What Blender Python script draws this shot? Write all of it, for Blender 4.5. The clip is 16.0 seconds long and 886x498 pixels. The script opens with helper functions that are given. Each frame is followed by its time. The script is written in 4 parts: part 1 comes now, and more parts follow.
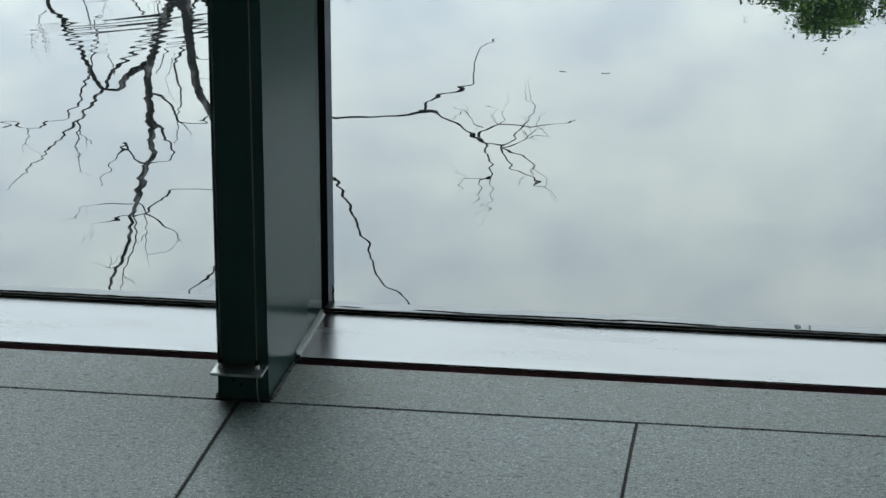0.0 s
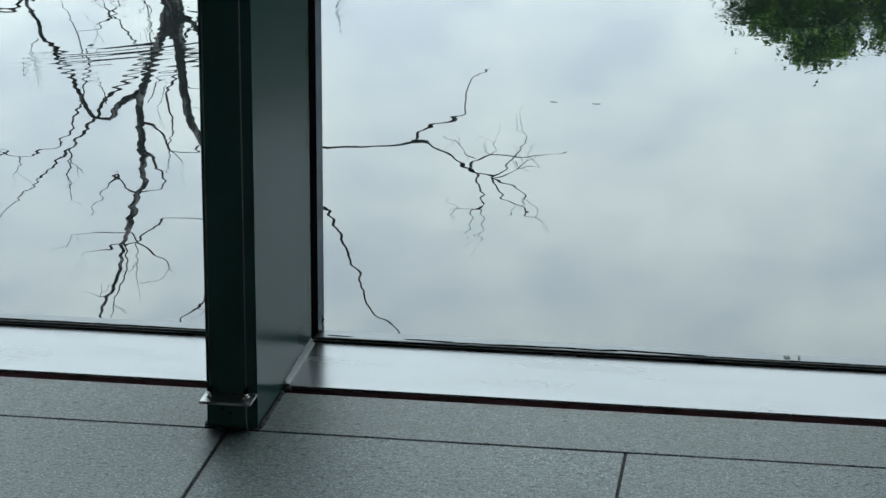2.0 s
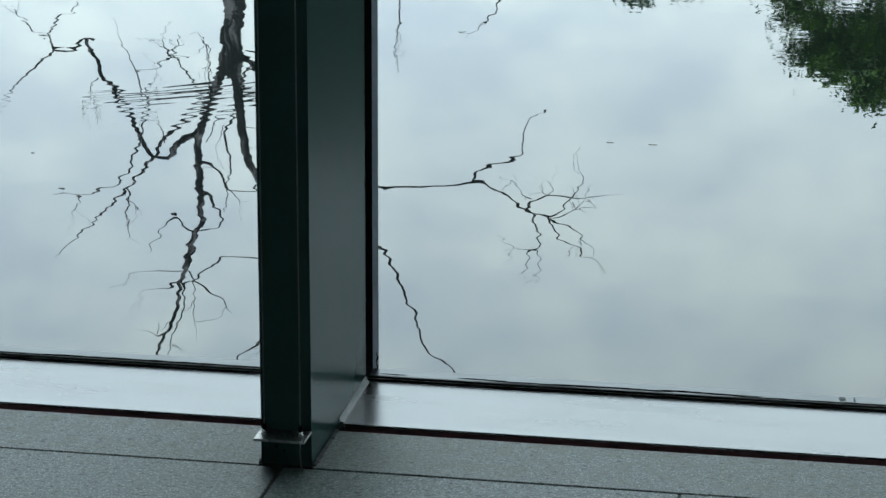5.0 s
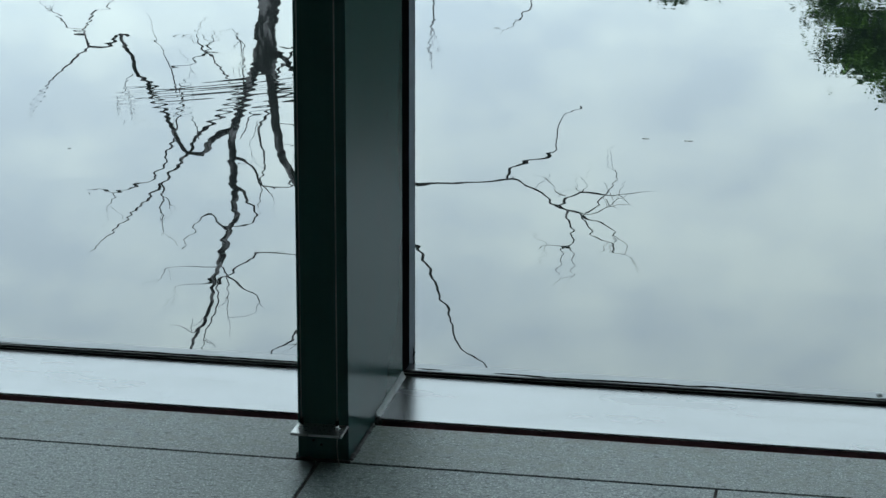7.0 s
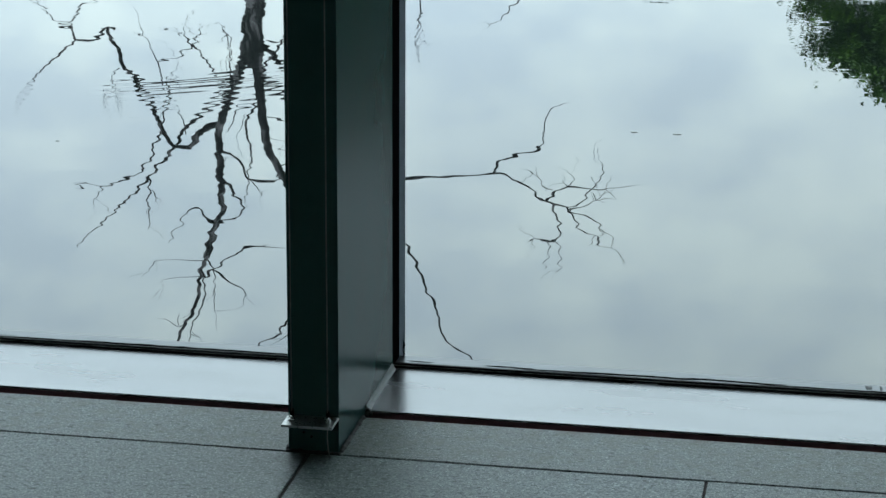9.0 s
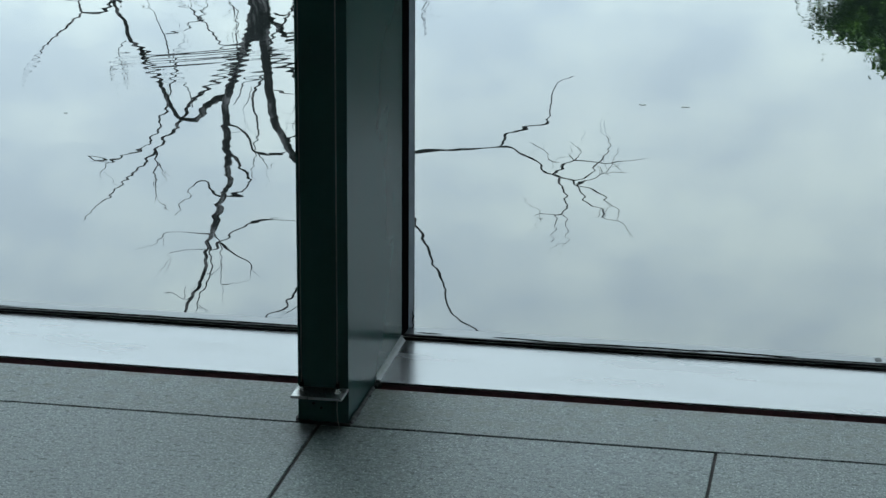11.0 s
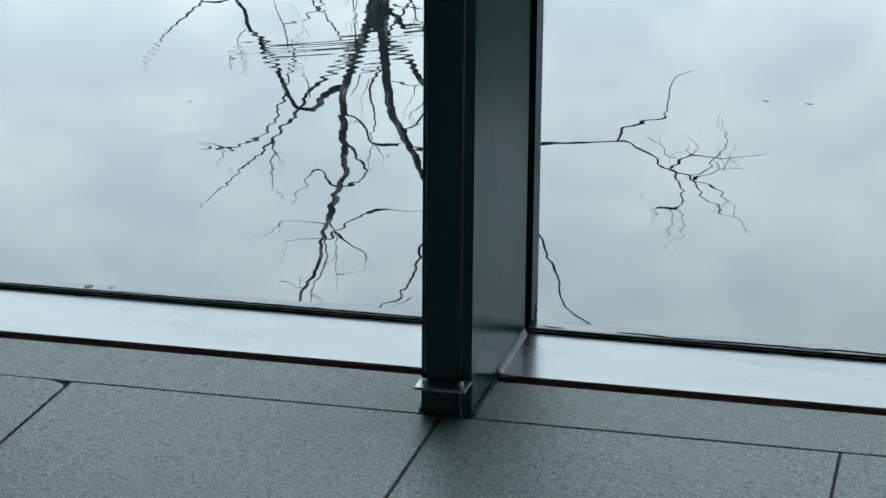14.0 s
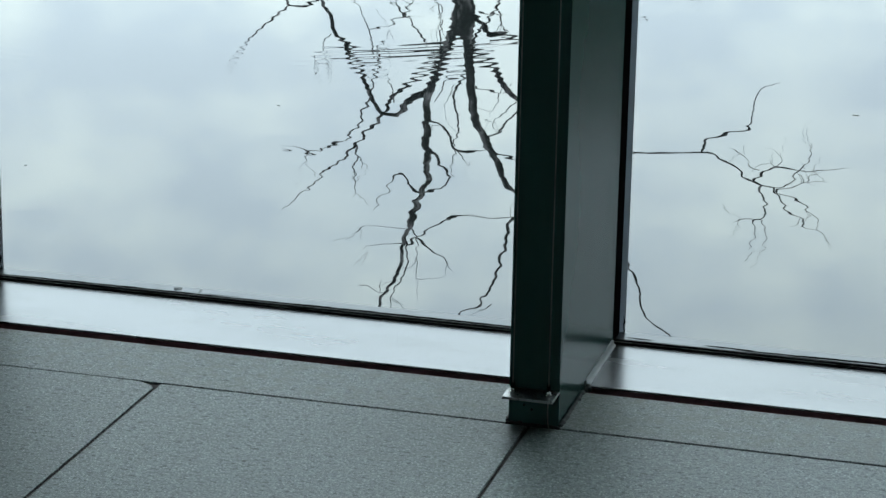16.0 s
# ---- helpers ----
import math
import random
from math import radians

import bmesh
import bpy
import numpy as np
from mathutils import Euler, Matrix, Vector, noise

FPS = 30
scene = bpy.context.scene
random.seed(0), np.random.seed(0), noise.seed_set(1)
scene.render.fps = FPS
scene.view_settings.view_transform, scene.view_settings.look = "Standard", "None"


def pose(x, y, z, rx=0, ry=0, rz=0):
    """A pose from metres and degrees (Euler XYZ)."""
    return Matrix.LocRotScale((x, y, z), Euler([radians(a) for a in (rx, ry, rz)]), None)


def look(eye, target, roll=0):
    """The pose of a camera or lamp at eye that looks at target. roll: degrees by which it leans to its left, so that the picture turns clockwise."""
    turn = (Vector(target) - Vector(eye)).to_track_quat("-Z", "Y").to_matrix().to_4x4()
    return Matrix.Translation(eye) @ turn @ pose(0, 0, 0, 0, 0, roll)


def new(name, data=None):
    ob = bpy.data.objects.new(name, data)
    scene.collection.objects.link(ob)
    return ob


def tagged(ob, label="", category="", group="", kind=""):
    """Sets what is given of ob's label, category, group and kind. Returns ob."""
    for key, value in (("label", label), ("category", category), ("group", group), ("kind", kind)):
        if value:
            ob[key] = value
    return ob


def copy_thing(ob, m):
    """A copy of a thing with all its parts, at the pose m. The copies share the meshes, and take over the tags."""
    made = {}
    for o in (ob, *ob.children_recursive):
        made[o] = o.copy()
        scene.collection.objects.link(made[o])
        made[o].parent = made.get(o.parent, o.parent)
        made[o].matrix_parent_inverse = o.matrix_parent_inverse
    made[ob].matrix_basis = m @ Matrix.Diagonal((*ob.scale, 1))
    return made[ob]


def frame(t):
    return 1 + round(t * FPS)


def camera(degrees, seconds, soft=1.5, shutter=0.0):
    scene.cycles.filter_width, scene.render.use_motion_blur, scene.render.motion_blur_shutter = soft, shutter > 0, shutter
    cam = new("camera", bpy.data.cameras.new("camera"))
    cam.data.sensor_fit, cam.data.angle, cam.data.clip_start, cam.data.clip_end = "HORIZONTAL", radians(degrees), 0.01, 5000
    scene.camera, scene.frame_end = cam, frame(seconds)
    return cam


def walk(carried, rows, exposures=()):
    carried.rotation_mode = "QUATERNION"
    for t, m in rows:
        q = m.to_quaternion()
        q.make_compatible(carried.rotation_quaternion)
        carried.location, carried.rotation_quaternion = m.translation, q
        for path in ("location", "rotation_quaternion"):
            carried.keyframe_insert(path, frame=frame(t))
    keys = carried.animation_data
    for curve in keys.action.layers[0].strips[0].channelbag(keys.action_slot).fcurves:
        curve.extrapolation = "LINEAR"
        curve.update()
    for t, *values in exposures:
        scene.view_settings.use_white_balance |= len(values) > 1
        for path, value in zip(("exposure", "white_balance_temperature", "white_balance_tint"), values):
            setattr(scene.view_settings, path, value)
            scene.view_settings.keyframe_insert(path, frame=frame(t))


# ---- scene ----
cam = camera(21.09, 16.0, soft=1.5)
ROWS = [  # seconds, place, yaw, pitch, roll
    (0.0, 1.0511, -4.1022, 1.6093, 8.618, -17.321, 0.055),
    (0.5, 1.0519, -4.1031, 1.6091, 8.663, -17.215, 0.035),
    (1.0, 1.0527, -4.1040, 1.6088, 8.481, -17.082, 0.095),
    (1.5, 1.0535, -4.1049, 1.6086, 8.350, -16.879, 0.241),
    (2.0, 1.0543, -4.1057, 1.6082, 8.399, -16.589, 0.342),
    (2.5, 1.0551, -4.1067, 1.6080, 8.471, -16.320, 0.500),
    (3.0, 1.0559, -4.1076, 1.6077, 8.541, -16.087, 0.571),
    (3.5, 1.0567, -4.1085, 1.6075, 8.723, -15.886, 0.565),
    (4.0, 1.0575, -4.1094, 1.6072, 9.033, -15.777, 0.498),
    (4.5, 1.0582, -4.1103, 1.6069, 9.395, -15.721, 0.441),
    (5.0, 1.0591, -4.1113, 1.6067, 9.827, -15.617, 0.277),
    (7.5, 1.0497, -4.1197, 1.6035, 10.676, -15.704, 0.206),
    (8.0, 1.0477, -4.1213, 1.6029, 10.582, -15.696, 0.207),
    (8.5, 1.0462, -4.1217, 1.6016, 10.479, -15.758, 0.309),
    (9.0, 1.0447, -4.1220, 1.6003, 10.305, -15.825, 0.331),
    (11.5, 1.0369, -4.1237, 1.5939, 10.586, -16.543, 0.435),
    (12.0, 1.0353, -4.1240, 1.5927, 10.912, -16.552, 0.438),
    (12.5, 1.0302, -4.1253, 1.5939, 11.299, -16.591, 0.511),
    (13.0, 1.0251, -4.1267, 1.5951, 11.807, -16.618, 0.560),
    (13.5, 1.0200, -4.1280, 1.5963, 12.475, -16.646, 0.536),
    (14.0, 1.0149, -4.1293, 1.5976, 13.285, -16.665, 0.487),
    (14.5, 1.0098, -4.1307, 1.5988, 13.983, -16.681, 0.549),
    (15.0, 1.0047, -4.1320, 1.6001, 14.509, -16.652, 0.639),
    (15.5, 0.9996, -4.1333, 1.6012, 14.926, -16.613, 0.771),
    (16.0, 0.9945, -4.1347, 1.6025, 15.280, -16.537, 1.047),
]
def rig(x, y, z, yaw, pitch, roll):
    return pose(x, y, z, 0, 0, yaw) @ pose(0, 0, 0, 90 + pitch) @ pose(0, 0, 0, 0, 0, roll)


EXPOSURES = [(0.0, 0.02, 6600, 11), (2.0, 0.0, 6400, 9.5), (5.0, -0.13, 6250, 7), (9.0, -0.13, 6150, 6), (12.5, -0.06, 6200, 7), (16.0, 0.0, 6300, 8)]
walk(cam, [(t, rig(*r)) for t, *r in ROWS], EXPOSURES)

# ---- the plan, in metres: x along the glass, y out over the water, z up from the floor ----
FIN_W, FIN_SPLIT, FIN_END = 0.0975, 0.233, 0.507   # steel fin: width, joint in its depth, far end
PITCH = 1.437                                      # from fin to fin
GLASS_Y, SPACER_Y = 0.586, 0.5825
FOOT_0, FOOT_1 = 0.5195, 0.5265                    # upright black rubber foot of the glass
FOOT_Z = 0.0095
SILL_0, SILL_1 = 0.243, 0.5190                     # metal sill
STRIP_0, STRIP_1 = -0.006, 0.2065                   # narrow stone course along the glass
SLAB, SLAB_X = 0.75, 0.0415                        # square slabs and the place of one joint
WATER_Z = -0.3
RIPPLE = 0.013                                     # slope of the small ripples
BREEZE = 0.014                                     # slope of the fine ripples further out
RING = (-2.6, 6.2, 2.1, 0.34, 0.085, 0.0023)        # ring of ripples: centre, radius, width, wavelength, slope
SHORE = 21.0
ROOM_X0, ROOM_X1, ROOM_Y0, CEIL = -5.70, 7.21, -6.006, 4.2

# ---- world, sun ----
world = bpy.data.worlds.new("overcast")
scene.world = world
world.use_nodes = True
wn, wl = world.node_tree.nodes, world.node_tree.links
wn.clear()
w_out, w_bg = wn.new("ShaderNodeOutputWorld"), wn.new("ShaderNodeBackground")
sky = wn.new("ShaderNodeTexSky")
sky.sky_type, sky.sun_disc = "NISHITA", False
SUN_EL, SUN_ROT = radians(52), radians(150)
sky.sun_elevation, sky.sun_rotation = SUN_EL, SUN_ROT
sky_gain = wn.new("ShaderNodeVectorMath")
sky_gain.operation = "SCALE"
sky_gain.inputs["Scale"].default_value = 0.06
coords = wn.new("ShaderNodeTexCoord")
squash = wn.new("ShaderNodeMapping")
squash.inputs["Scale"].default_value = (1, 1, 1.7)
clouds = wn.new("ShaderNodeTexNoise")
clouds.inputs["Scale"].default_value = 15.0
clouds.inputs["Detail"].default_value = 6.0
clouds.inputs["Roughness"].default_value = 0.56
cloud_ramp = wn.new("ShaderNodeValToRGB")
cloud_ramp.color_ramp.elements[0].position, cloud_ramp.color_ramp.elements[0].color = 0.38, (0.75, 0.835, 0.94, 1)
cloud_ramp.color_ramp.elements[1].position, cloud_ramp.color_ramp.elements[1].color = 0.66, (0.984, 1.060, 1.085, 1)
# the cloud cover is a little brighter towards the west and the horizon
way = wn.new("ShaderNodeSeparateXYZ")
west, low, lit, veil = wn.new("ShaderNodeMapRange"), wn.new("ShaderNodeMapRange"), wn.new("ShaderNodeMath"), wn.new("ShaderNodeVectorMath")
west.interpolation_type = low.interpolation_type = "SMOOTHSTEP"
for node, ends in ((west, (-0.42, 0.12, 1.08, 0.94)), (low, (0.16, 0.40, 0.975, 1.0))):
    for key, value in zip(("From Min", "From Max", "To Min", "To Max"), ends):
        node.inputs[key].default_value = value
fade_up = wn.new("ShaderNodeMapRange")
fade_up.interpolation_type = "SMOOTHSTEP"
fade_up.inputs["From Min"].default_value, fade_up.inputs["From Max"].default_value, fade_up.inputs["To Max"].default_value = 0.30, 0.60, 1.0
lit.operation, veil.operation = "MULTIPLY", "SCALE"
cover = wn.new("ShaderNodeMixRGB")
cover.inputs["Fac"].default_value = 0.96
for a, b in ((coords.outputs["Generated"], squash.inputs["Vector"]), (squash.outputs["Vector"], clouds.inputs["Vector"]),
             (clouds.outputs["Fac"], cloud_ramp.inputs["Fac"]), (sky.outputs["Color"], sky_gain.inputs[0]),
             (sky_gain.outputs["Vector"], cover.inputs["Color1"]), (coords.outputs["Generated"], way.inputs[0]), (way.outputs["X"], west.inputs["Value"]), (way.outputs["Z"], low.inputs["Value"]),
             (west.outputs["Result"], fade_up.inputs["To Min"]), (way.outputs["Z"], fade_up.inputs["Value"]), (fade_up.outputs["Result"], lit.inputs[0]), (low.outputs["Result"], lit.inputs[1]), (cloud_ramp.outputs["Color"], veil.inputs[0]),
             (lit.outputs["Value"], veil.inputs["Scale"]), (veil.outputs["Vector"], cover.inputs["Color2"]),
             (cover.outputs["Color"], w_bg.inputs["Color"]), (w_bg.outputs["Background"], w_out.inputs["Surface"])):
    wl.new(a, b)
w_bg.inputs["Strength"].default_value = 2.42

sun_data = bpy.data.lights.new("sun", "SUN")
sun_data.energy, sun_data.angle, sun_data.color = 0.6, radians(25), (1.0, 0.97, 0.92)
sun = new("sun", sun_data)
sun.matrix_world = look((0, 0, 30), (-10 * math.sin(SUN_ROT), -10 * math.cos(SUN_ROT), 30 - 10 * math.tan(SUN_EL)))


# ---- materials ----
class Mat:
    """A node material with a Principled shader and short ways to add nodes."""

    def __init__(self, name, color=(0.5, 0.5, 0.5), rough=0.5, metal=0.0, ior=1.45):
        self.mat = bpy.data.materials.new(name)
        self.mat.use_nodes = True
        self.nodes, self.links = self.mat.node_tree.nodes, self.mat.node_tree.links
        self.shader = self.nodes["Principled BSDF"]
        self.set("Base Color", (*color, 1))
        self.set("Roughness", rough)
        self.set("Metallic", metal)
        self.set("IOR", ior)
        self.place = self.nodes.new("ShaderNodeTexCoord").outputs["Object"]

    def set(self, key, value):
        self.shader.inputs[key].default_value = value

    def node(self, kind, **inputs):
        n = self.nodes.new(kind)
        for key, value in inputs.items():
            socket = n.inputs[key.replace("_", " ")]
            if isinstance(value, bpy.types.NodeSocket):
                self.links.new(value, socket)
            else:
                socket.default_value = value
        return n

    def mapped(self, scale):
        return self.node("ShaderNodeMapping", Vector=self.place, Scale=scale).outputs["Vector"]

    def noise(self, scale, detail=3.0, rough=0.5, vector=None, out="Fac"):
        return self.node("ShaderNodeTexNoise", Vector=vector or self.place, Scale=scale, Detail=detail, Roughness=rough).outputs[out]

    def ramp(self, fac, *stops):
        n = self.node("ShaderNodeValToRGB", Fac=fac)
        e = n.color_ramp.elements
        while len(e) < len(stops):
            e.new(0.5)
        for el, (at, c) in zip(e, stops):
            el.position, el.color = at, (*c, 1) if isinstance(c, tuple) else (c, c, c, 1)
        return n.outputs["Color"]

    def mix(self, fac, a, b, how="MIX"):
        n = self.nodes.new("ShaderNodeMixRGB")
        n.blend_type = how
        for key, value in (("Fac", fac), ("Color1", a), ("Color2", b)):
            if isinstance(value, bpy.types.NodeSocket):
                self.links.new(value, n.inputs[key])
            else:
                n.inputs[key].default_value = (*value, 1) if isinstance(value, tuple) else value
        return n.outputs["Color"]

    def link(self, out, key):
        self.links.new(out, self.shader.inputs[key])

    def bump(self, height, distance, strength=1.0):
        self.link(self.node("ShaderNodeBump", Height=height, Distance=distance, Strength=strength).outputs["Normal"], "Normal")


def granite():
    m = Mat("flamed_granite", rough=0.5, ior=1.55)
    at = m.node("ShaderNodeNewGeometry").outputs["Position"]

    def grain(x, y, z, detail, rough=0.55):
        return m.noise(1.0, detail, rough, m.node("ShaderNodeMapping", Vector=at, Scale=(x, y, z)).outputs["Vector"])

    fine, mid = grain(300, 215, 290, 1), m.noise(120, 2, 0.6, at)
    pit, speck = grain(55, 115, 80, 2, 0.65), grain(230, 190, 230, 0)
    broad = m.noise(2.4, 4, 0.55, at)
    base = m.ramp(fine, (0.30, (0.150, 0.176, 0.176)), (0.5, (0.262, 0.303, 0.303)), (0.68, (0.345, 0.39, 0.388)))
    base = m.mix(1.0, base, m.ramp(mid, (0.36, 0.84), (0.62, 1.06)), "MULTIPLY")
    base = m.mix(m.ramp(speck, (0.67, 0.0), (0.75, 0.7)), base, (0.66, 0.72, 0.71))
    base = m.mix(m.ramp(pit, (0.33, 0.85), (0.42, 0.0)), base, (0.050, 0.060, 0.060))
    base = m.mix(1.0, base, m.ramp(broad, (0.3, (0.87, 0.885, 0.85)), (0.7, (0.97, 0.985, 1.0))), "MULTIPLY")
    # a thin film of algae, thickest on the course along the glass
    parts = m.node("ShaderNodeSeparateXYZ", Vector=at).outputs
    damp = m.mix(1.0, m.ramp(m.noise(26, 3, 0.65, at), (0.42, 0.0), (0.68, 0.65)), m.ramp(parts["Y"], (0.0, 0.35), (0.03, 1.0)), "MULTIPLY")
    base = m.mix(damp, base, (0.190, 0.216, 0.166))
    tone = m.node("ShaderNodeObjectInfo").outputs["Random"]
    base = m.mix(1.0, base, m.ramp(tone, (0.0, (0.96, 0.94, 0.92)), (1.0, (1.03, 1.05, 1.05))), "MULTIPLY")
    # damp stain and painted-in shade at the mullion foot, brown spots along sill edge
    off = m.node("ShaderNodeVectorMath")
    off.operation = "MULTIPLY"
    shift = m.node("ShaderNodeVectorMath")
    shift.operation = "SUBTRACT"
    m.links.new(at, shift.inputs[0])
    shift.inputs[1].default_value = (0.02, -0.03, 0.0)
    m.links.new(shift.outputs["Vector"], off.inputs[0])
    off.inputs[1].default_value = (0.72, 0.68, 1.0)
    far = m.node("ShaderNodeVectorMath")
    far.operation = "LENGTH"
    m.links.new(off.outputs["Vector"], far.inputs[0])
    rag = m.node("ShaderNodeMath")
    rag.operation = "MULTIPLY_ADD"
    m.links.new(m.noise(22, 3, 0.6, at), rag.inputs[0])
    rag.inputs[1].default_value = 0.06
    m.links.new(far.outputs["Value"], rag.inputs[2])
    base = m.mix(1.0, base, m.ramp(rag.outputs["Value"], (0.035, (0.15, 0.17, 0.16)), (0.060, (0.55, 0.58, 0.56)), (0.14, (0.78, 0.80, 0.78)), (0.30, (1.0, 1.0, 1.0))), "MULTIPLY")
    edge = m.ramp(parts["Y"], (0.165, 0.0), (0.205, 1.0))
    spots = m.ramp(m.noise(11, 3, 0.6, at), (0.46, 0.0), (0.62, 0.7))
    base = m.mix(m.mix(1.0, edge, spots, "MULTIPLY"), base, (0.13, 0.115, 0.07))
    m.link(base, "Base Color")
    m.link(m.ramp(mid, (0.3, 0.62), (0.7, 0.38)), "Roughness")
    m.bump(m.mix(0.5, fine, pit), 0.0008, 0.5)
    return m.mat


def green_paint():
    m = Mat("green_paint", rough=0.15, ior=1.45)
    m.set("Specular IOR Level", 0.05)
    m.set("Specular Tint", (0.82, 0.97, 1.0, 1))
    grime = m.noise(6, 4, 0.6)
    base = m.mix(m.ramp(grime, (0.45, 0.0), (0.8, 0.5)), (0.031, 0.080, 0.073), (0.038, 0.076, 0.067))
    m.link(base, "Base Color")
    rolled = m.noise(1.0, 2, 0.5, m.mapped((160, 160, 0.25)))
    m.link(m.ramp(m.noise(2.5, 3), (0.3, 0.20), (0.7, 0.235)), "Roughness")
    m.bump(rolled, 0.0001, 0.03)
    return m.mat


def satin_sill():
    m = Mat("satin_aluminium", rough=0.2, metal=1.0)
    smear = m.noise(1.0, 4, 0.6, m.mapped((2.2, 7, 3)))
    dust = m.noise(14, 4, 0.6)
    base = m.mix(m.ramp(smear, (0.48, 0.0), (0.72, 0.8)), (0.252, 0.256, 0.262), (0.212, 0.218, 0.224))
    m.link(m.mix(m.ramp(dust, (0.56, 0.0), (0.78, 0.35)), base, (0.20, 0.205, 0.21)), "Base Color")
    m.link(m.ramp(smear, (0.3, 0.23), (0.7, 0.29)), "Roughness")
    return m.mat


def plain(name, color, rough=0.5, metal=0.0, spread=0.25, scale=30):
    m = Mat(name, color, rough, metal)
    n = m.noise(scale, 4, 0.6)
    dark = tuple(c * (1 - spread) for c in color)
    m.link(m.ramp(n, (0.3, dark), (0.7, color)), "Base Color")
    m.link(m.ramp(m.noise(scale * 3, 2), (0.3, max(rough - 0.08, 0.02)), (0.7, min(rough + 0.1, 1.0))), "Roughness")
    return m.mat


def glass():
    mat = bpy.data.materials.new("window_glass")
    mat.use_nodes = True
    n, l = mat.node_tree.nodes, mat.node_tree.links
    n.clear()
    out, mix = n.new("ShaderNodeOutputMaterial"), n.new("ShaderNodeMixShader")
    clear, gloss, fres = n.new("ShaderNodeBsdfTransparent"), n.new("ShaderNodeBsdfGlossy"), n.new("ShaderNodeFresnel")
    clear.inputs["Color"].default_value = (0.93, 0.965, 0.955, 1)
    gloss.inputs["Roughness"].default_value = 0.0
    fres.inputs["IOR"].default_value = 1.22
    l.new(fres.outputs["Fac"], mix.inputs["Fac"])
    l.new(clear.outputs["BSDF"], mix.inputs[1])
    l.new(gloss.outputs["BSDF"], mix.inputs[2])
    l.new(mix.outputs["Shader"], out.inputs["Surface"])
    return mat


def weathered_strip():
    m = Mat("weathered_metal_strip", rough=0.36, metal=1.0)
    stain = m.noise(1.0, 4, 0.6, m.mapped((7, 60, 7)))
    m.link(m.ramp(stain, (0.35, (0.200, 0.207, 0.215)), (0.7, (0.150, 0.157, 0.163))), "Base Color")
    return m.mat


def silicone():
    """Cloudy silicone that lets some daylight through."""
    m = Mat("grey_silicone", rough=0.45)
    tone = m.noise(40, 3)
    m.link(m.ramp(tone, (0.3, (0.42, 0.44, 0.47)), (0.7, (0.54, 0.56, 0.59))), "Base Color")
    thin = m.node("ShaderNodeBsdfTranslucent", Color=(0.50, 0.54, 0.58, 1))
    mix = m.node("ShaderNodeMixShader", Fac=0.55)
    m.links.new(m.shader.outputs["BSDF"], mix.inputs[1])
    m.links.new(thin.outputs["BSDF"], mix.inputs[2])
    m.links.new(mix.outputs["Shader"], m.nodes["Material Output"].inputs["Surface"])
    return m.mat


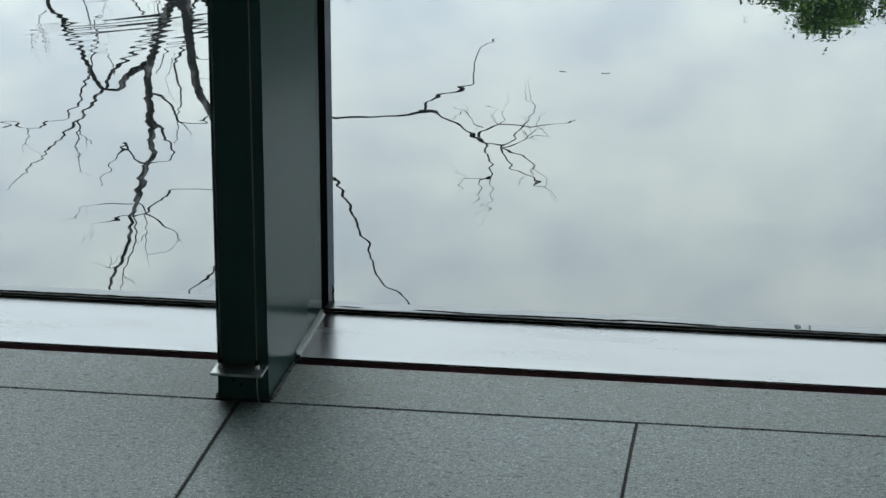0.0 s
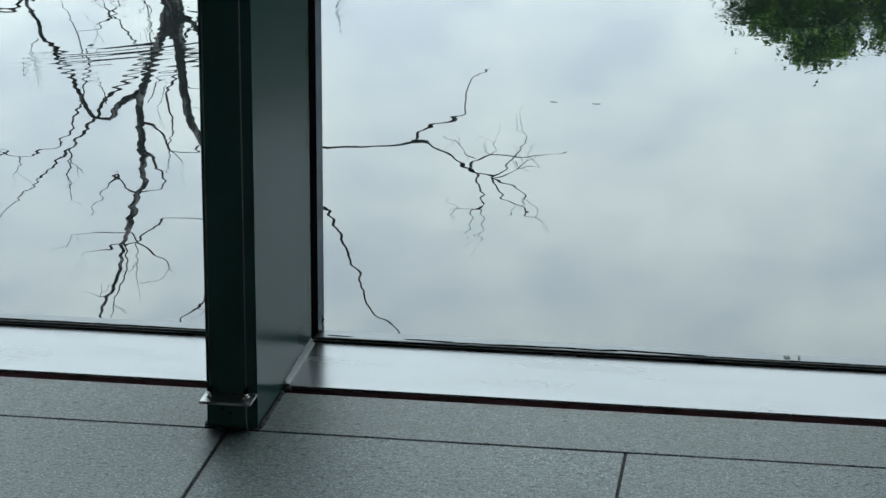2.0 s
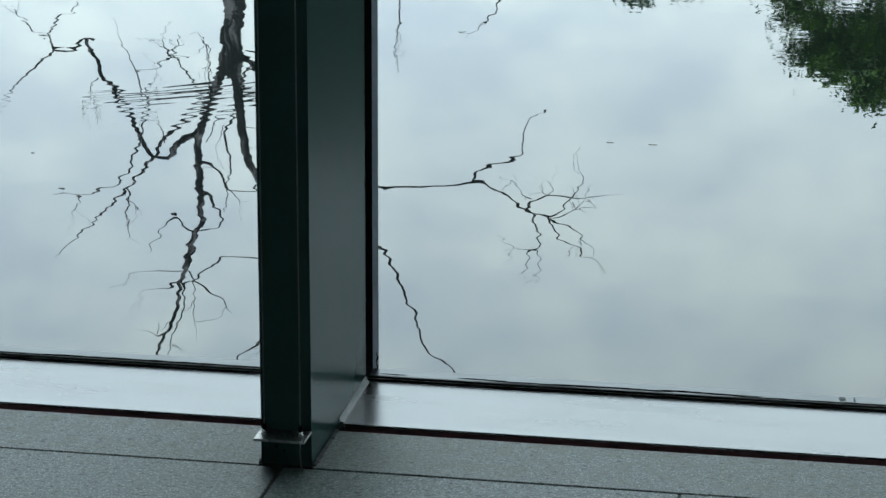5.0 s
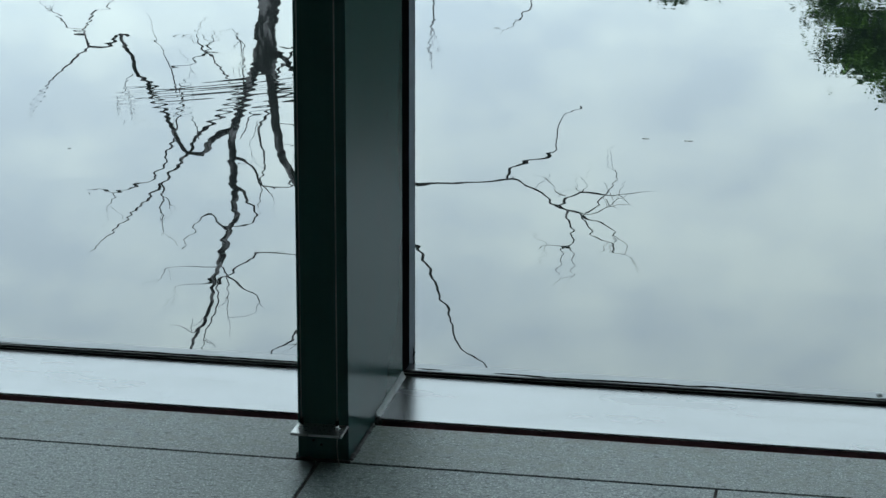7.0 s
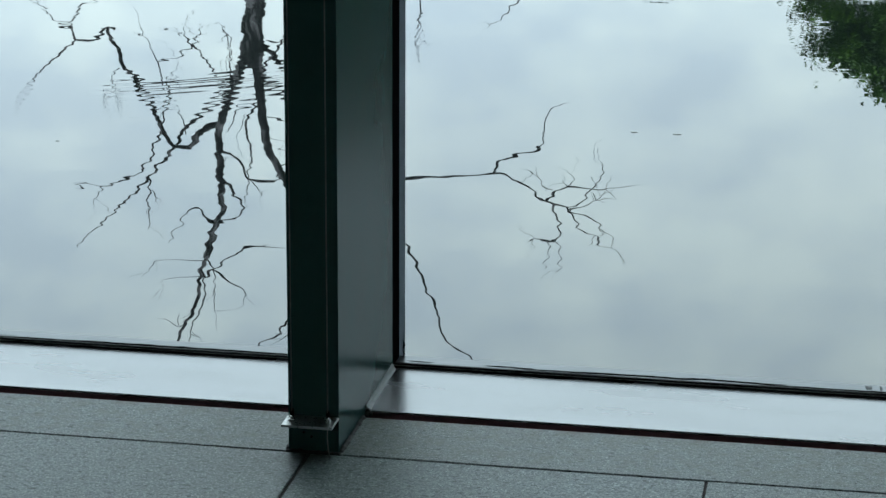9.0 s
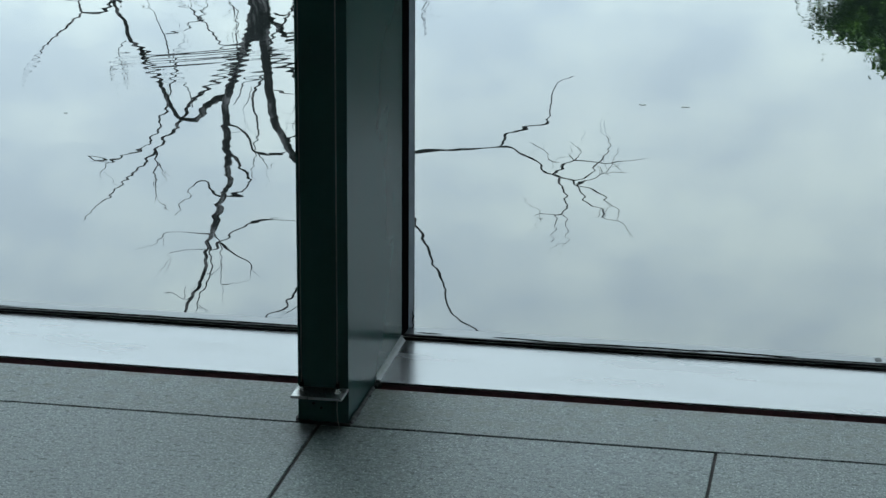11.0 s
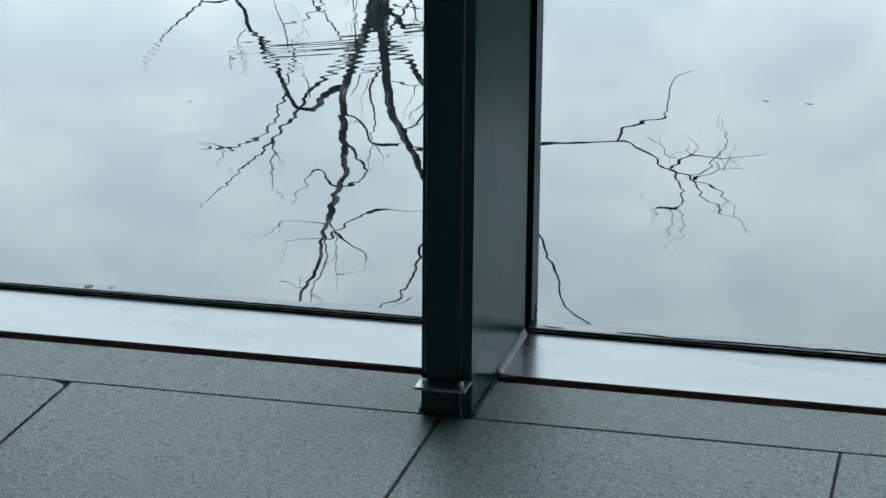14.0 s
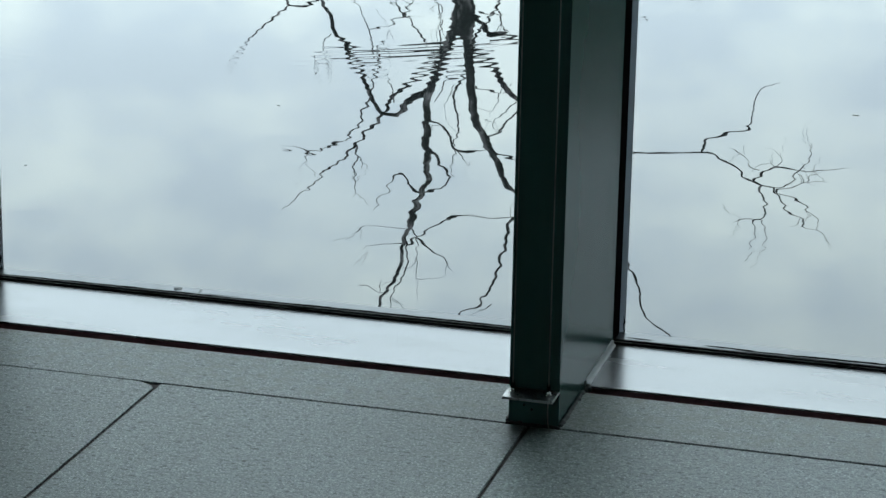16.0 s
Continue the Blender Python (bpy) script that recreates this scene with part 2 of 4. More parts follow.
def pond():
    m = Mat("pond_water", (0.006, 0.009, 0.008), 0.0, 0.0, 1.75)

    def tilt(scale, vector_scale, detail):
        v = m.node("ShaderNodeVectorMath", )
        v.operation = "SUBTRACT"
        m.links.new(m.noise(scale, detail, 0.5, m.mapped(vector_scale), "Color"), v.inputs[0])
        v.inputs[1].default_value = (0.5, 0.5, 0.5)
        return v.outputs["Vector"]

    def scaled(vec, by):
        v = m.node("ShaderNodeVectorMath")
        v.operation = "SCALE"
        m.links.new(vec, v.inputs[0])
        if isinstance(by, bpy.types.NodeSocket):
            m.links.new(by, v.inputs["Scale"])
        else:
            v.inputs["Scale"].default_value = by
        return v.outputs["Vector"]

    def plus(a, b):
        v = m.node("ShaderNodeVectorMath")
        v.operation = "ADD"
        for k, s in enumerate((a, b)):
            if isinstance(s, tuple):
                v.inputs[k].default_value = s
            else:
                m.links.new(s, v.inputs[k])
        return v.outputs["Vector"]

    patch = m.ramp(m.noise(0.55, 3, 0.6, m.mapped((0.35, 1.2, 1))), (0.40, 0.35), (0.66, 1.5))
    small = scaled(tilt(1.0, (4, 13, 1), 1.0), patch)
    wide = tilt(1.0, (1.1, 2.6, 1), 1.0)
    sway = plus(scaled(small, RIPPLE), scaled(wide, RIPPLE * 0.5))
    flat = m.node("ShaderNodeVectorMath")
    flat.operation = "MULTIPLY"
    m.links.new(sway, flat.inputs[0])
    flat.inputs[1].default_value = (1.0, 0.26, 0.0)

    # one ring of ripples that spreads over the pond
    def maths(how, a, b=0.0):
        n = m.nodes.new("ShaderNodeMath")
        n.operation = how
        for k, v in enumerate((a, b)):
            if isinstance(v, bpy.types.NodeSocket):
                m.links.new(v, n.inputs[k])
            else:
                n.inputs[k].default_value = v
        return n.outputs["Value"]

    off = plus(m.place, (-RING[0], -RING[1], -WATER_Z))
    span = m.node("ShaderNodeVectorMath")
    span.operation = "LENGTH"
    m.links.new(off, span.inputs[0])
    r = span.outputs["Value"]
    band = maths("DIVIDE", maths("SUBTRACT", r, RING[2]), RING[3])
    fade = maths("EXPONENT", maths("MULTIPLY", maths("MULTIPLY", band, band), -1.0))
    wob = maths("ADD", maths("MULTIPLY", r, math.tau / RING[4]), maths("MULTIPLY", m.noise(1.3, 2), 3.0))
    swell = maths("MULTIPLY", maths("MULTIPLY", maths("SINE", wob), fade), RING[5])
    ring = scaled((plus(off, (0.0, 0.0, 0.0))), maths("DIVIDE", swell, r))
    flat = m.node("ShaderNodeVectorMath", Vector=plus(flat.outputs["Vector"], ring))
    flat.operation = "MULTIPLY"
    flat.inputs[1].default_value = (1.0, 1.0, 0.0)
    # a breath of wind on the water to the east: finer ripples
    axes = m.node("ShaderNodeSeparateXYZ", Vector=m.place).outputs
    reach = m.mix(1.0, m.ramp(maths("MULTIPLY", maths("ADD", axes["X"], 0.6), 0.1), (0.02, 0.0), (0.10, 1.0)), m.ramp(maths("MULTIPLY", axes["Y"], 0.1), (0.44, 0.0), (0.53, 1.0)), "MULTIPLY")
    gust = m.ramp(m.noise(1.6, 2, 0.5, m.mapped((0.6, 2.0, 1))), (0.38, 0.25), (0.6, 1.0))
    fine = scaled(tilt(1.0, (6, 20, 1), 2.0), m.mix(1.0, reach, gust, "MULTIPLY"))
    fine = m.node("ShaderNodeVectorMath", Vector=scaled(fine, BREEZE))
    fine.operation = "MULTIPLY"
    fine.inputs[1].default_value = (0.7, 0.8, 0.0)
    up = plus(plus(flat.outputs["Vector"], fine.outputs["Vector"]), (0, 0, 1))
    unit = m.node("ShaderNodeVectorMath")
    unit.operation = "NORMALIZE"
    m.links.new(up, unit.inputs[0])
    m.link(unit.outputs["Vector"], "Normal")
    return m.mat


def leaves(name, dark, light):
    m = Mat(name, dark, 0.55)
    geo = m.node("ShaderNodeNewGeometry").outputs
    tuft = m.ramp(m.noise(1.7, 2, 0.5, geo["Position"]), (0.38, 0.0), (0.64, 1.0))
    m.link(m.ramp(m.mix(0.18, tuft, geo["Random Per Island"]), (0.0, dark), (1.0, light)), "Base Color")
    return m.mat


def bark():
    m = Mat("grey_bark", rough=0.85)
    n = m.noise(1.0, 5, 0.65, m.mapped((9, 9, 3)))
    m.link(m.ramp(n, (0.46, (0.010, 0.009, 0.011)), (0.54, (0.030, 0.027, 0.031)), (0.62, (0.21, 0.195, 0.205))), "Base Color")
    m.bump(n, 0.02, 0.6)
    return m.mat


GRANITE, PAINT, SILL, GLASS, POND, BARK = granite(), green_paint(), satin_sill(), glass(), pond(), bark()
BLACK = plain("black_rubber", (0.007, 0.006, 0.007), 0.7)
RUBBER = plain("worn_rubber", (0.014, 0.013, 0.015), 0.6, 0.0, 0.5, 40)
SEAL = plain("old_seal", (0.028, 0.032, 0.031), 0.75, 0.0, 0.6, 140)
TAR = plain("black_mastic", (0.012, 0.012, 0.012), 0.9, 0.0, 0.4, 120)
for dull in (TAR, BLACK):
    dull.node_tree.nodes["Principled BSDF"].inputs["Specular IOR Level"].default_value = 0.0
CABLE = plain("dull_wire", (0.30, 0.30, 0.29), 0.5, 0.9, 0.3, 200)
GROUT = plain("dark_joint", (0.09, 0.077, 0.075), 0.9, 0.0, 0.5, 90)
BRONZE = plain("dark_bronze", (0.17, 0.055, 0.065), 0.5, 0.0, 0.4, 60)
STEEL = plain("stainless_steel", (0.42, 0.42, 0.41), 0.32, 1.0, 0.15, 60)
CHROME = plain("bright_steel", (0.85, 0.85, 0.84), 0.15, 1.0, 0.1, 60)
SEALANT = plain("grey_sealant", (0.40, 0.42, 0.42), 0.45, 0.0, 0.3, 40)
LEDGE = weathered_strip()
PALE = silicone()
PLASTER = plain("pale_plaster", (0.72, 0.72, 0.70), 0.8, 0.0, 0.15, 6)
CEILING = plain("pale_ceiling", (0.75, 0.75, 0.73), 0.8, 0.0, 0.12, 4)
SOIL = plain("grass_bank", (0.07, 0.09, 0.035), 0.9, 0.0, 0.5, 0.8)
CONCRETE = plain("concrete", (0.28, 0.28, 0.27), 0.8, 0.0, 0.2, 5)
DIRT = plain("grey_dirt", (0.42, 0.43, 0.43), 0.8, 0.0, 0.5, 200)
DRY = plain("dead_leaf", (0.42, 0.42, 0.38), 0.7, 0.0, 0.4, 80)
LEAF = leaves("dark_leaves", (0.006, 0.028, 0.004), (0.095, 0.20, 0.012))
LEAF_FAR = leaves("far_leaves", (0.02, 0.05, 0.02), (0.05, 0.10, 0.035))


# ---- making meshes ----
def bevelled(x0, y0, z0, x1, y1, z1, bevel=0.0, bm=None):
    bm = bm or bmesh.new()
    made = bmesh.ops.create_cube(bm, size=1.0)["verts"]
    for v in made:
        v.co = Vector(((x0 + x1) / 2 + v.co.x * (x1 - x0), (y0 + y1) / 2 + v.co.y * (y1 - y0), (z0 + z1) / 2 + v.co.z * (z1 - z0)))
    if bevel:
        edges = list({e for v in made for e in v.link_edges})
        bmesh.ops.bevel(bm, geom=edges, offset=bevel, segments=2, affect="EDGES")
    return bm


def as_mesh(name, bm, material, smooth=False):
    data = bpy.data.meshes.new(name)
    bm.to_mesh(data)
    bm.free()
    data.materials.append(material)
    if smooth:
        data.polygons.foreach_set("use_smooth", [True] * len(data.polygons))
    return data


def part(name, bm, material, parent=None, label="", smooth=False):
    ob = new(name, as_mesh(name, bm, material, smooth))
    ob.parent = parent
    return tagged(ob, label)


def tube(points, radii, sides=8, bm=None):
    """A tapered tube along points."""
    bm = bm or bmesh.new()
    pts = [Vector(p) for p in points]
    side = Vector((0.31, 0.9, 0.17))
    rings = []
    for i, p in enumerate(pts):
        d = (pts[min(i + 1, len(pts) - 1)] - pts[max(i - 1, 0)]).normalized()
        a = d.cross(side).normalized()
        b = d.cross(a)
        rings.append([bm.verts.new(p + (a * math.cos(k * math.tau / sides) + b * math.sin(k * math.tau / sides)) * radii[i]) for k in range(sides)])
    for r0, r1 in zip(rings, rings[1:]):
        for k in range(sides):
            bm.faces.new((r0[k], r0[(k + 1) % sides], r1[(k + 1) % sides], r1[k]))
    bm.faces.new(rings[0][::-1])
    bm.faces.new(rings[-1])
    return bm


# ---- the room ----
floor = part("floor", bevelled(ROOM_X0, ROOM_Y0, -0.3, ROOM_X1, STRIP_1 - 0.004, -0.0038), GROUT)
tagged(floor, "grey flamed granite slab floor with dark open joints", "floor", kind="structure")
part("wall_south", bevelled(ROOM_X0 - 0.2, ROOM_Y0 - 0.2, -0.3, ROOM_X1 + 0.2, ROOM_Y0, CEIL), PLASTER)
part("wall_west", bevelled(ROOM_X0 - 0.2, ROOM_Y0, -0.3, ROOM_X0, 0.69, CEIL), PLASTER)
part("wall_east", bevelled(ROOM_X1, ROOM_Y0, -0.3, ROOM_X1 + 0.2, 0.69, CEIL), PLASTER)
part("ceiling", bevelled(ROOM_X0 - 0.2, ROOM_Y0 - 0.2, CEIL, ROOM_X1 + 0.2, 0.75, CEIL + 0.3), CEILING)
for n in ("wall_south", "wall_west", "wall_east"):
    tagged(bpy.data.objects[n], "plain pale plastered wall of the room", "wall", kind="structure")
tagged(bpy.data.objects["ceiling"], "plain pale ceiling that runs out as an eave", "ceiling", kind="structure")

# the footing under sill and glass, with a dark recess between stone and sill
plinth = part("plinth", bevelled(ROOM_X0, STRIP_1 - 0.004, -0.9, ROOM_X1, 0.64, -0.028), CONCRETE)
tagged(plinth, "concrete footing under the glass, in the water", "footing", kind="structure")
seal = part("trim", bevelled(ROOM_X0, STRIP_1 + 0.002, -0.028, ROOM_X1, SILL_0 + 0.006, -0.024), BRONZE)
tagged(seal, "black recessed joint along the sill", "trim", kind="structure")


def sill_plate(x0, x1):
    """A folded metal plate: a flat top with a turned-down lip at its front."""
    bm = bevelled(x0, SILL_0, -0.003, x1, SILL_1, 0.001, 0.0012)
    ob = part("window_sill", bm, SILL)
    part("lip", bevelled(x0, SILL_0 - 0.0015, -0.024, x1, SILL_0 + 0.004, -0.0032, 0.001), BRONZE, ob, "dark brown lip under the sill")
    return tagged(ob, "satin aluminium sill plate at floor level", "window sill", "window sills", "structure")


SPOTS = {5: ((1.079, 0.0075), (1.104, 0.003)), 4: ((-0.898, 0.010), (-0.845, 0.003))}   # dirt at the foot of two panes


def streak(x, y, z, length, width, rng):
    """A thin, uneven dab of mastic, drawn out along the foot of the glass."""
    n = max(6, int(length / 0.012))
    pts = [(x + length * k / n, y + 0.0022 * noise.noise(Vector((x * 9 + k * 0.23, y * 50, 1.7))), z) for k in range(n + 1)]
    fat = [width * (0.12 + 0.88 * max(0.0, math.sin(math.pi * k / n)) ** 0.6) * (0.75 + 0.5 * rng.random()) for k in range(n + 1)]
    bm = tube(pts, fat, 6)
    for v in bm.verts:
        v.co.z = z + (v.co.z - z) * 0.35
    return bm


# mastic at the foot of the two bays that stand nearest: along, out, length, half width
DABS = {5: ((0.020, 0.5500, 0.06, 0.0016), (0.185, 0.5500, 0.11, 0.0022), (0.250, 0.5450, 0.20, 0.0026), (0.380, 0.5480, 0.26, 0.0036), (0.600, 0.5520, 0.16, 0.0030), (0.690, 0.5490, 0.13, 0.0026), (0.760, 0.5420, 0.50, 0.0034)),
        4: ((0.010, 0.5410, 0.70, 0.0040), (0.560, 0.5425, 0.76, 0.0050), (0.500, 0.5500, 0.10, 0.0010))}


def window(i, x0, x1):
    """One bay of glass between two fins, on an upright black rubber foot with a thin bead, behind it a pale strip smeared with mastic."""
    w = new("window_%d" % i)
    w.location = (x0, GLASS_Y, 0)
    tagged(w, "clear full-height glass pane with a black rubber foot", "window", "glass front", "structure")
    n, h = x1 - x0, CEIL
    part("pane", bevelled(0, 0.0, -0.02, n, 0.012, h), GLASS, w)
    part("gasket", bevelled(0.0, FOOT_0 - GLASS_Y, -0.012, n, FOOT_1 - GLASS_Y, FOOT_Z, 0.0012), RUBBER, w, "upright black rubber gasket at the foot")
    part("bead", bevelled(0.0, FOOT_0 - 0.0034 - GLASS_Y, 0.0044, n, FOOT_0 + 0.001 - GLASS_Y, 0.0054, 0.0004), SEALANT, w, "thin pale bead")
    part("foot_strip", bevelled(0.0, FOOT_1 + 0.0004 - GLASS_Y, -0.012, n, -0.0005, 0.0045, 0.0004), LEDGE, w, "pale weathered strip under the glass")
    rng = random.Random(i)
    dabs = DABS.get(i) or [(rng.uniform(0.05, 0.9), rng.uniform(0.541, 0.550), rng.uniform(0.1, 0.4), rng.uniform(0.001, 0.003)) for _ in range(4)]
    for x, y, length, width in dabs:
        part("mastic_smear", streak(x, y - GLASS_Y, 0.0052, length, width, rng), TAR, w, "uneven black mastic along the foot of the glass", True)
    if i == 5:
        part("mastic_smear", streak(0.265, 0.5120 - GLASS_Y, 0.0016, 0.13, 0.0034, rng), TAR, w, "black mastic on the sill", True)
    for at, size in SPOTS.get(i, ()):
        blob = bmesh.new()
        bmesh.ops.create_icosphere(blob, subdivisions=2, radius=1.0)
        for v in blob.verts:
            v.co *= 1 + 0.35 * noise.noise(v.co * 1.7 + Vector((at, 0, 0)))
            v.co = Vector((at - x0 + v.co.x * size, 0.566 - GLASS_Y + v.co.y * 0.012, 0.0045 + v.co.z * 0.0015))
        part("dirt_spot", blob, DIRT, w, "small lump of grey dirt", True)
    for a, b in ((-0.02, 0.0108), (n - 0.0108, n + 0.02)):
        part("silicone", bevelled(a, SPACER_Y + 0.0015 - GLASS_Y, -0.008, b, -0.0002, h, 0.002), PALE, w, "grey silicone joint")
    crumb = tube([(0.010 + 0.0016 * math.sin(k * 1.9), -0.013, 0.006 + k * 0.0065) for k in range(7)], [0.0010, 0.0018, 0.0010, 0.0016, 0.0022, 0.0012, 0.0005], 6)
    part("mastic_smear", crumb, TAR, w, "lumpy dark mastic in the corner", True)
    return w


def steel_fin():
    """A deep painted steel mullion of two joined sections, with the guide-cable bracket at its foot."""
    fin = new("steel_mullion")
    tagged(fin, "dark green painted steel mullion with a cable bracket at its foot", "mullion", "steel mullions")
    W = FIN_W
    part("front_section", bevelled(0, 0, -0.02, W, FIN_SPLIT - 0.0002, CEIL, 0.0009), PAINT, fin)
    part("rear_section", bevelled(0.0005, FIN_SPLIT, -0.02, W - 0.0005, FIN_END, CEIL, 0.0009), PAINT, fin)
    part("end_spacer", bevelled(0.001, FIN_END + 0.001, -0.02, W - 0.001, SPACER_Y, CEIL, 0.001), BLACK, fin, "black rubber spacer behind the steel")
    part("back_bar", bevelled(0.021, SPACER_Y + 0.0005, -0.02, W - 0.021, GLASS_Y + 0.010, CEIL, 0.001), BLACK, fin, "black glazing bar between the panes")
    part("core", bevelled(0.004, FIN_SPLIT - 0.01, -0.02, W - 0.004, FIN_SPLIT + 0.01, CEIL - 0.01), BLACK, fin, "black joint between the sections")
    for side in (1, -1):
        wall = W if side > 0 else 0.0
        # a hollow fillet of sealant between steel and sill
        bm = bmesh.new()
        rings = []
        for k in range(19):
            y = 0.2415 + k * 0.0146
            f = 1 + 0.10 * noise.noise(Vector((y * 31, side * 3.0, 0.5)))
            rings.append([bm.verts.new((wall + side * a * f, y, z)) for a, z in ((-0.0005, 0.0005), (0.0082, 0.0005), (0.0084, 0.0022), (0.0052, 0.0040), (0.0030, 0.0075), (0.0016, 0.0125), (-0.0005, 0.0130))])
        for r0, r1 in zip(rings, rings[1:]):
            for k in range(7):
                bm.faces.new((r0[k], r0[(k + 1) % 7], r1[(k + 1) % 7], r1[k])[::side])
        bm.faces.new(rings[0][::-side])
        bm.faces.new(rings[-1][::side])
        part("sealant", bm, SEALANT, fin, "pale grey sealant fillet")
        # ragged old seal between steel and stone
        rng = random.Random(5 + side)
        rough = [(wall + side * (0.0018 + 0.0014 * rng.random()), 0.004 + k * 0.0062, -0.001) for k in range(34)]
        part("floor_seal", tube(rough, [0.0040 + 0.0042 * rng.random() ** 2 for k in range(34)], 7), SEAL, fin, "dark ragged seal on the floor", True)
        lumps = bmesh.new()
        for k in range(5):
            r = 0.0035 + 0.0025 * rng.random()
            bmesh.ops.create_icosphere(lumps, subdivisions=2, radius=r, matrix=Matrix.Translation((wall + side * (0.004 + 0.010 * rng.random()), 0.208 + 0.030 * rng.random(), -0.002 + 0.004 * rng.random())))
        for v in lumps.verts:
            v.co += v.normal * 0.0012 * noise.noise(v.co * 300)
        part("sealant_lumps", lumps, SEAL, fin, "black lumps of old sealant at the sill corner", True)
    rng = random.Random(12)
    front = [(-0.004 + k * (W + 0.008) / 22, -0.0025 - 0.002 * rng.random(), -0.001) for k in range(23)]
    part("floor_seal", tube(front, [0.0035 + 0.0035 * rng.random() ** 2 for k in range(23)], 7), SEAL, fin, "dark ragged seal on the floor", True)
    plate = part("bracket_plate", bevelled(0.0, -0.060, 0.0668, W + 0.001, -0.0002, 0.0718, 0.0010), STEEL, fin, "brushed stainless steel bracket plate")
    for x in (0.0145, 0.0835):
        y = -0.031
        nut = bmesh.new()
        bmesh.ops.create_cone(nut, cap_ends=True, segments=6, radius1=0.0062, radius2=0.0062, depth=0.004, matrix=Matrix.Translation((x, y, 0.0738)))
        bmesh.ops.create_uvsphere(nut, u_segments=12, v_segments=8, radius=0.0042, matrix=Matrix.Translation((x + 0.001, y - 0.004, 0.0787)))
        part("bolt", nut, CHROME, plate, "bright domed bolt", True)
        sleeve = bmesh.new()
        bmesh.ops.create_cone(sleeve, cap_ends=True, segments=12, radius1=0.0042, radius2=0.0030, depth=0.018, matrix=Matrix.Translation((x, y + 0.002, 0.0850)))
        part("sleeve", sleeve, BLACK, plate, "black cable sleeve", True)
        part("cable", tube([(x, y, 0.091), (x, y, 1.6), (x, y, CEIL)], [0.0013] * 3, 8), CABLE, plate, "thin steel guide cable", True)
    tail = [(0.0835, -0.031, 0.0665), (0.083, -0.033, 0.04), (0.0845, -0.034, 0.02), (0.0885, -0.036, 0.002)]
    part("cable_tail", tube(tail, [0.0012] * 4, 6), CABLE, plate, "loose cable end", True)
    bolt = bmesh.new()
    for x, z in ((0.03, 0.038), (0.045, 0.03)):
        bmesh.ops.create_cone(bolt, cap_ends=True, segments=10, radius1=0.0022, radius2=0.0022, depth=0.003, matrix=Matrix.Translation((x, -0.001, z)) @ pose(0, 0, 0, 90))
    part("screw_heads", bolt, BLACK, fin)
    return fin


first = steel_fin()
fin_xs = [k * PITCH for k in range(-4, 6)]
for x in fin_xs:
    if abs(x) > 0.01:
        copy_thing(first, pose(x, 0, 0))
for i, x in enumerate(fin_xs[:-1]):
    window(i + 1, x + FIN_W, x + PITCH)
    sill_plate(x + FIN_W + 0.001, x + PITCH - 0.001)

# ---- water, banks and sky line ----
ground = bmesh.new()
xs, prof = (-900, -126, -118, -60, -20, 0, 20, 60, 118, 126, 900), ((-900, -0.4), (0.66, -0.4), (0.7, -1.2), (6, -1.6), (SHORE - 2, -1.2), (SHORE - 0.3, -0.45), (SHORE + 0.4, -0.1), (SHORE + 5, 0.15), (SHORE + 30, 0.6), (1500, 3.0))
grid = [[ground.verts.new((x, y, max(z, -0.1) if abs(x) > 120 else z)) for x in xs] for y, z in prof]
for a, b in zip(grid, grid[1:]):
    for k in range(len(xs) - 1):
        ground.faces.new((a[k], a[k + 1], b[k + 1], b[k]))
tagged(part("ground", ground, SOIL), "grassy bank and pond bed beyond the glass", "ground", kind="structure")
surface = bmesh.new()
surface.faces.new([surface.verts.new(p) for p in ((-120, 0.64, WATER_Z), (120, 0.64, WATER_Z), (120, SHORE + 0.2, WATER_Z), (-120, SHORE + 0.2, WATER_Z))])
tagged(part("water", surface, POND), "still pond water mirroring a bare tree and clouds", "water", kind="structure")


# ---- the bare tree ----
def wander(pts, step, jitter, rng):
    """A smooth way through pts in short steps, shaken a little like grown wood."""
    p = [Vector(q) for q in pts]
    p = [p[0] * 2 - p[1], *p, p[-1] * 2 - p[-2]]
    out = []
    for i in range(1, len(p) - 2):
        n = max(2, int((p[i + 1] - p[i]).length / step))
        for k in range(n):
            t = k / n
            out.append(0.5 * (2 * p[i] + (p[i + 1] - p[i - 1]) * t + (2 * p[i - 1] - 5 * p[i] + 4 * p[i + 1] - p[i + 2]) * t * t
                              + (3 * p[i] - p[i - 1] - 3 * p[i + 1] + p[i + 2]) * t ** 3))
    out.append(p[-2])
    return [out[0]] + [q + Vector((rng.uniform(-1, 1), rng.uniform(-1, 1), rng.uniform(-1, 1))) * jitter for q in out[1:]]


def taper(n, r0, r1):
    return [r0 + (r1 - r0) * (k / (n - 1)) for k in range(n)]


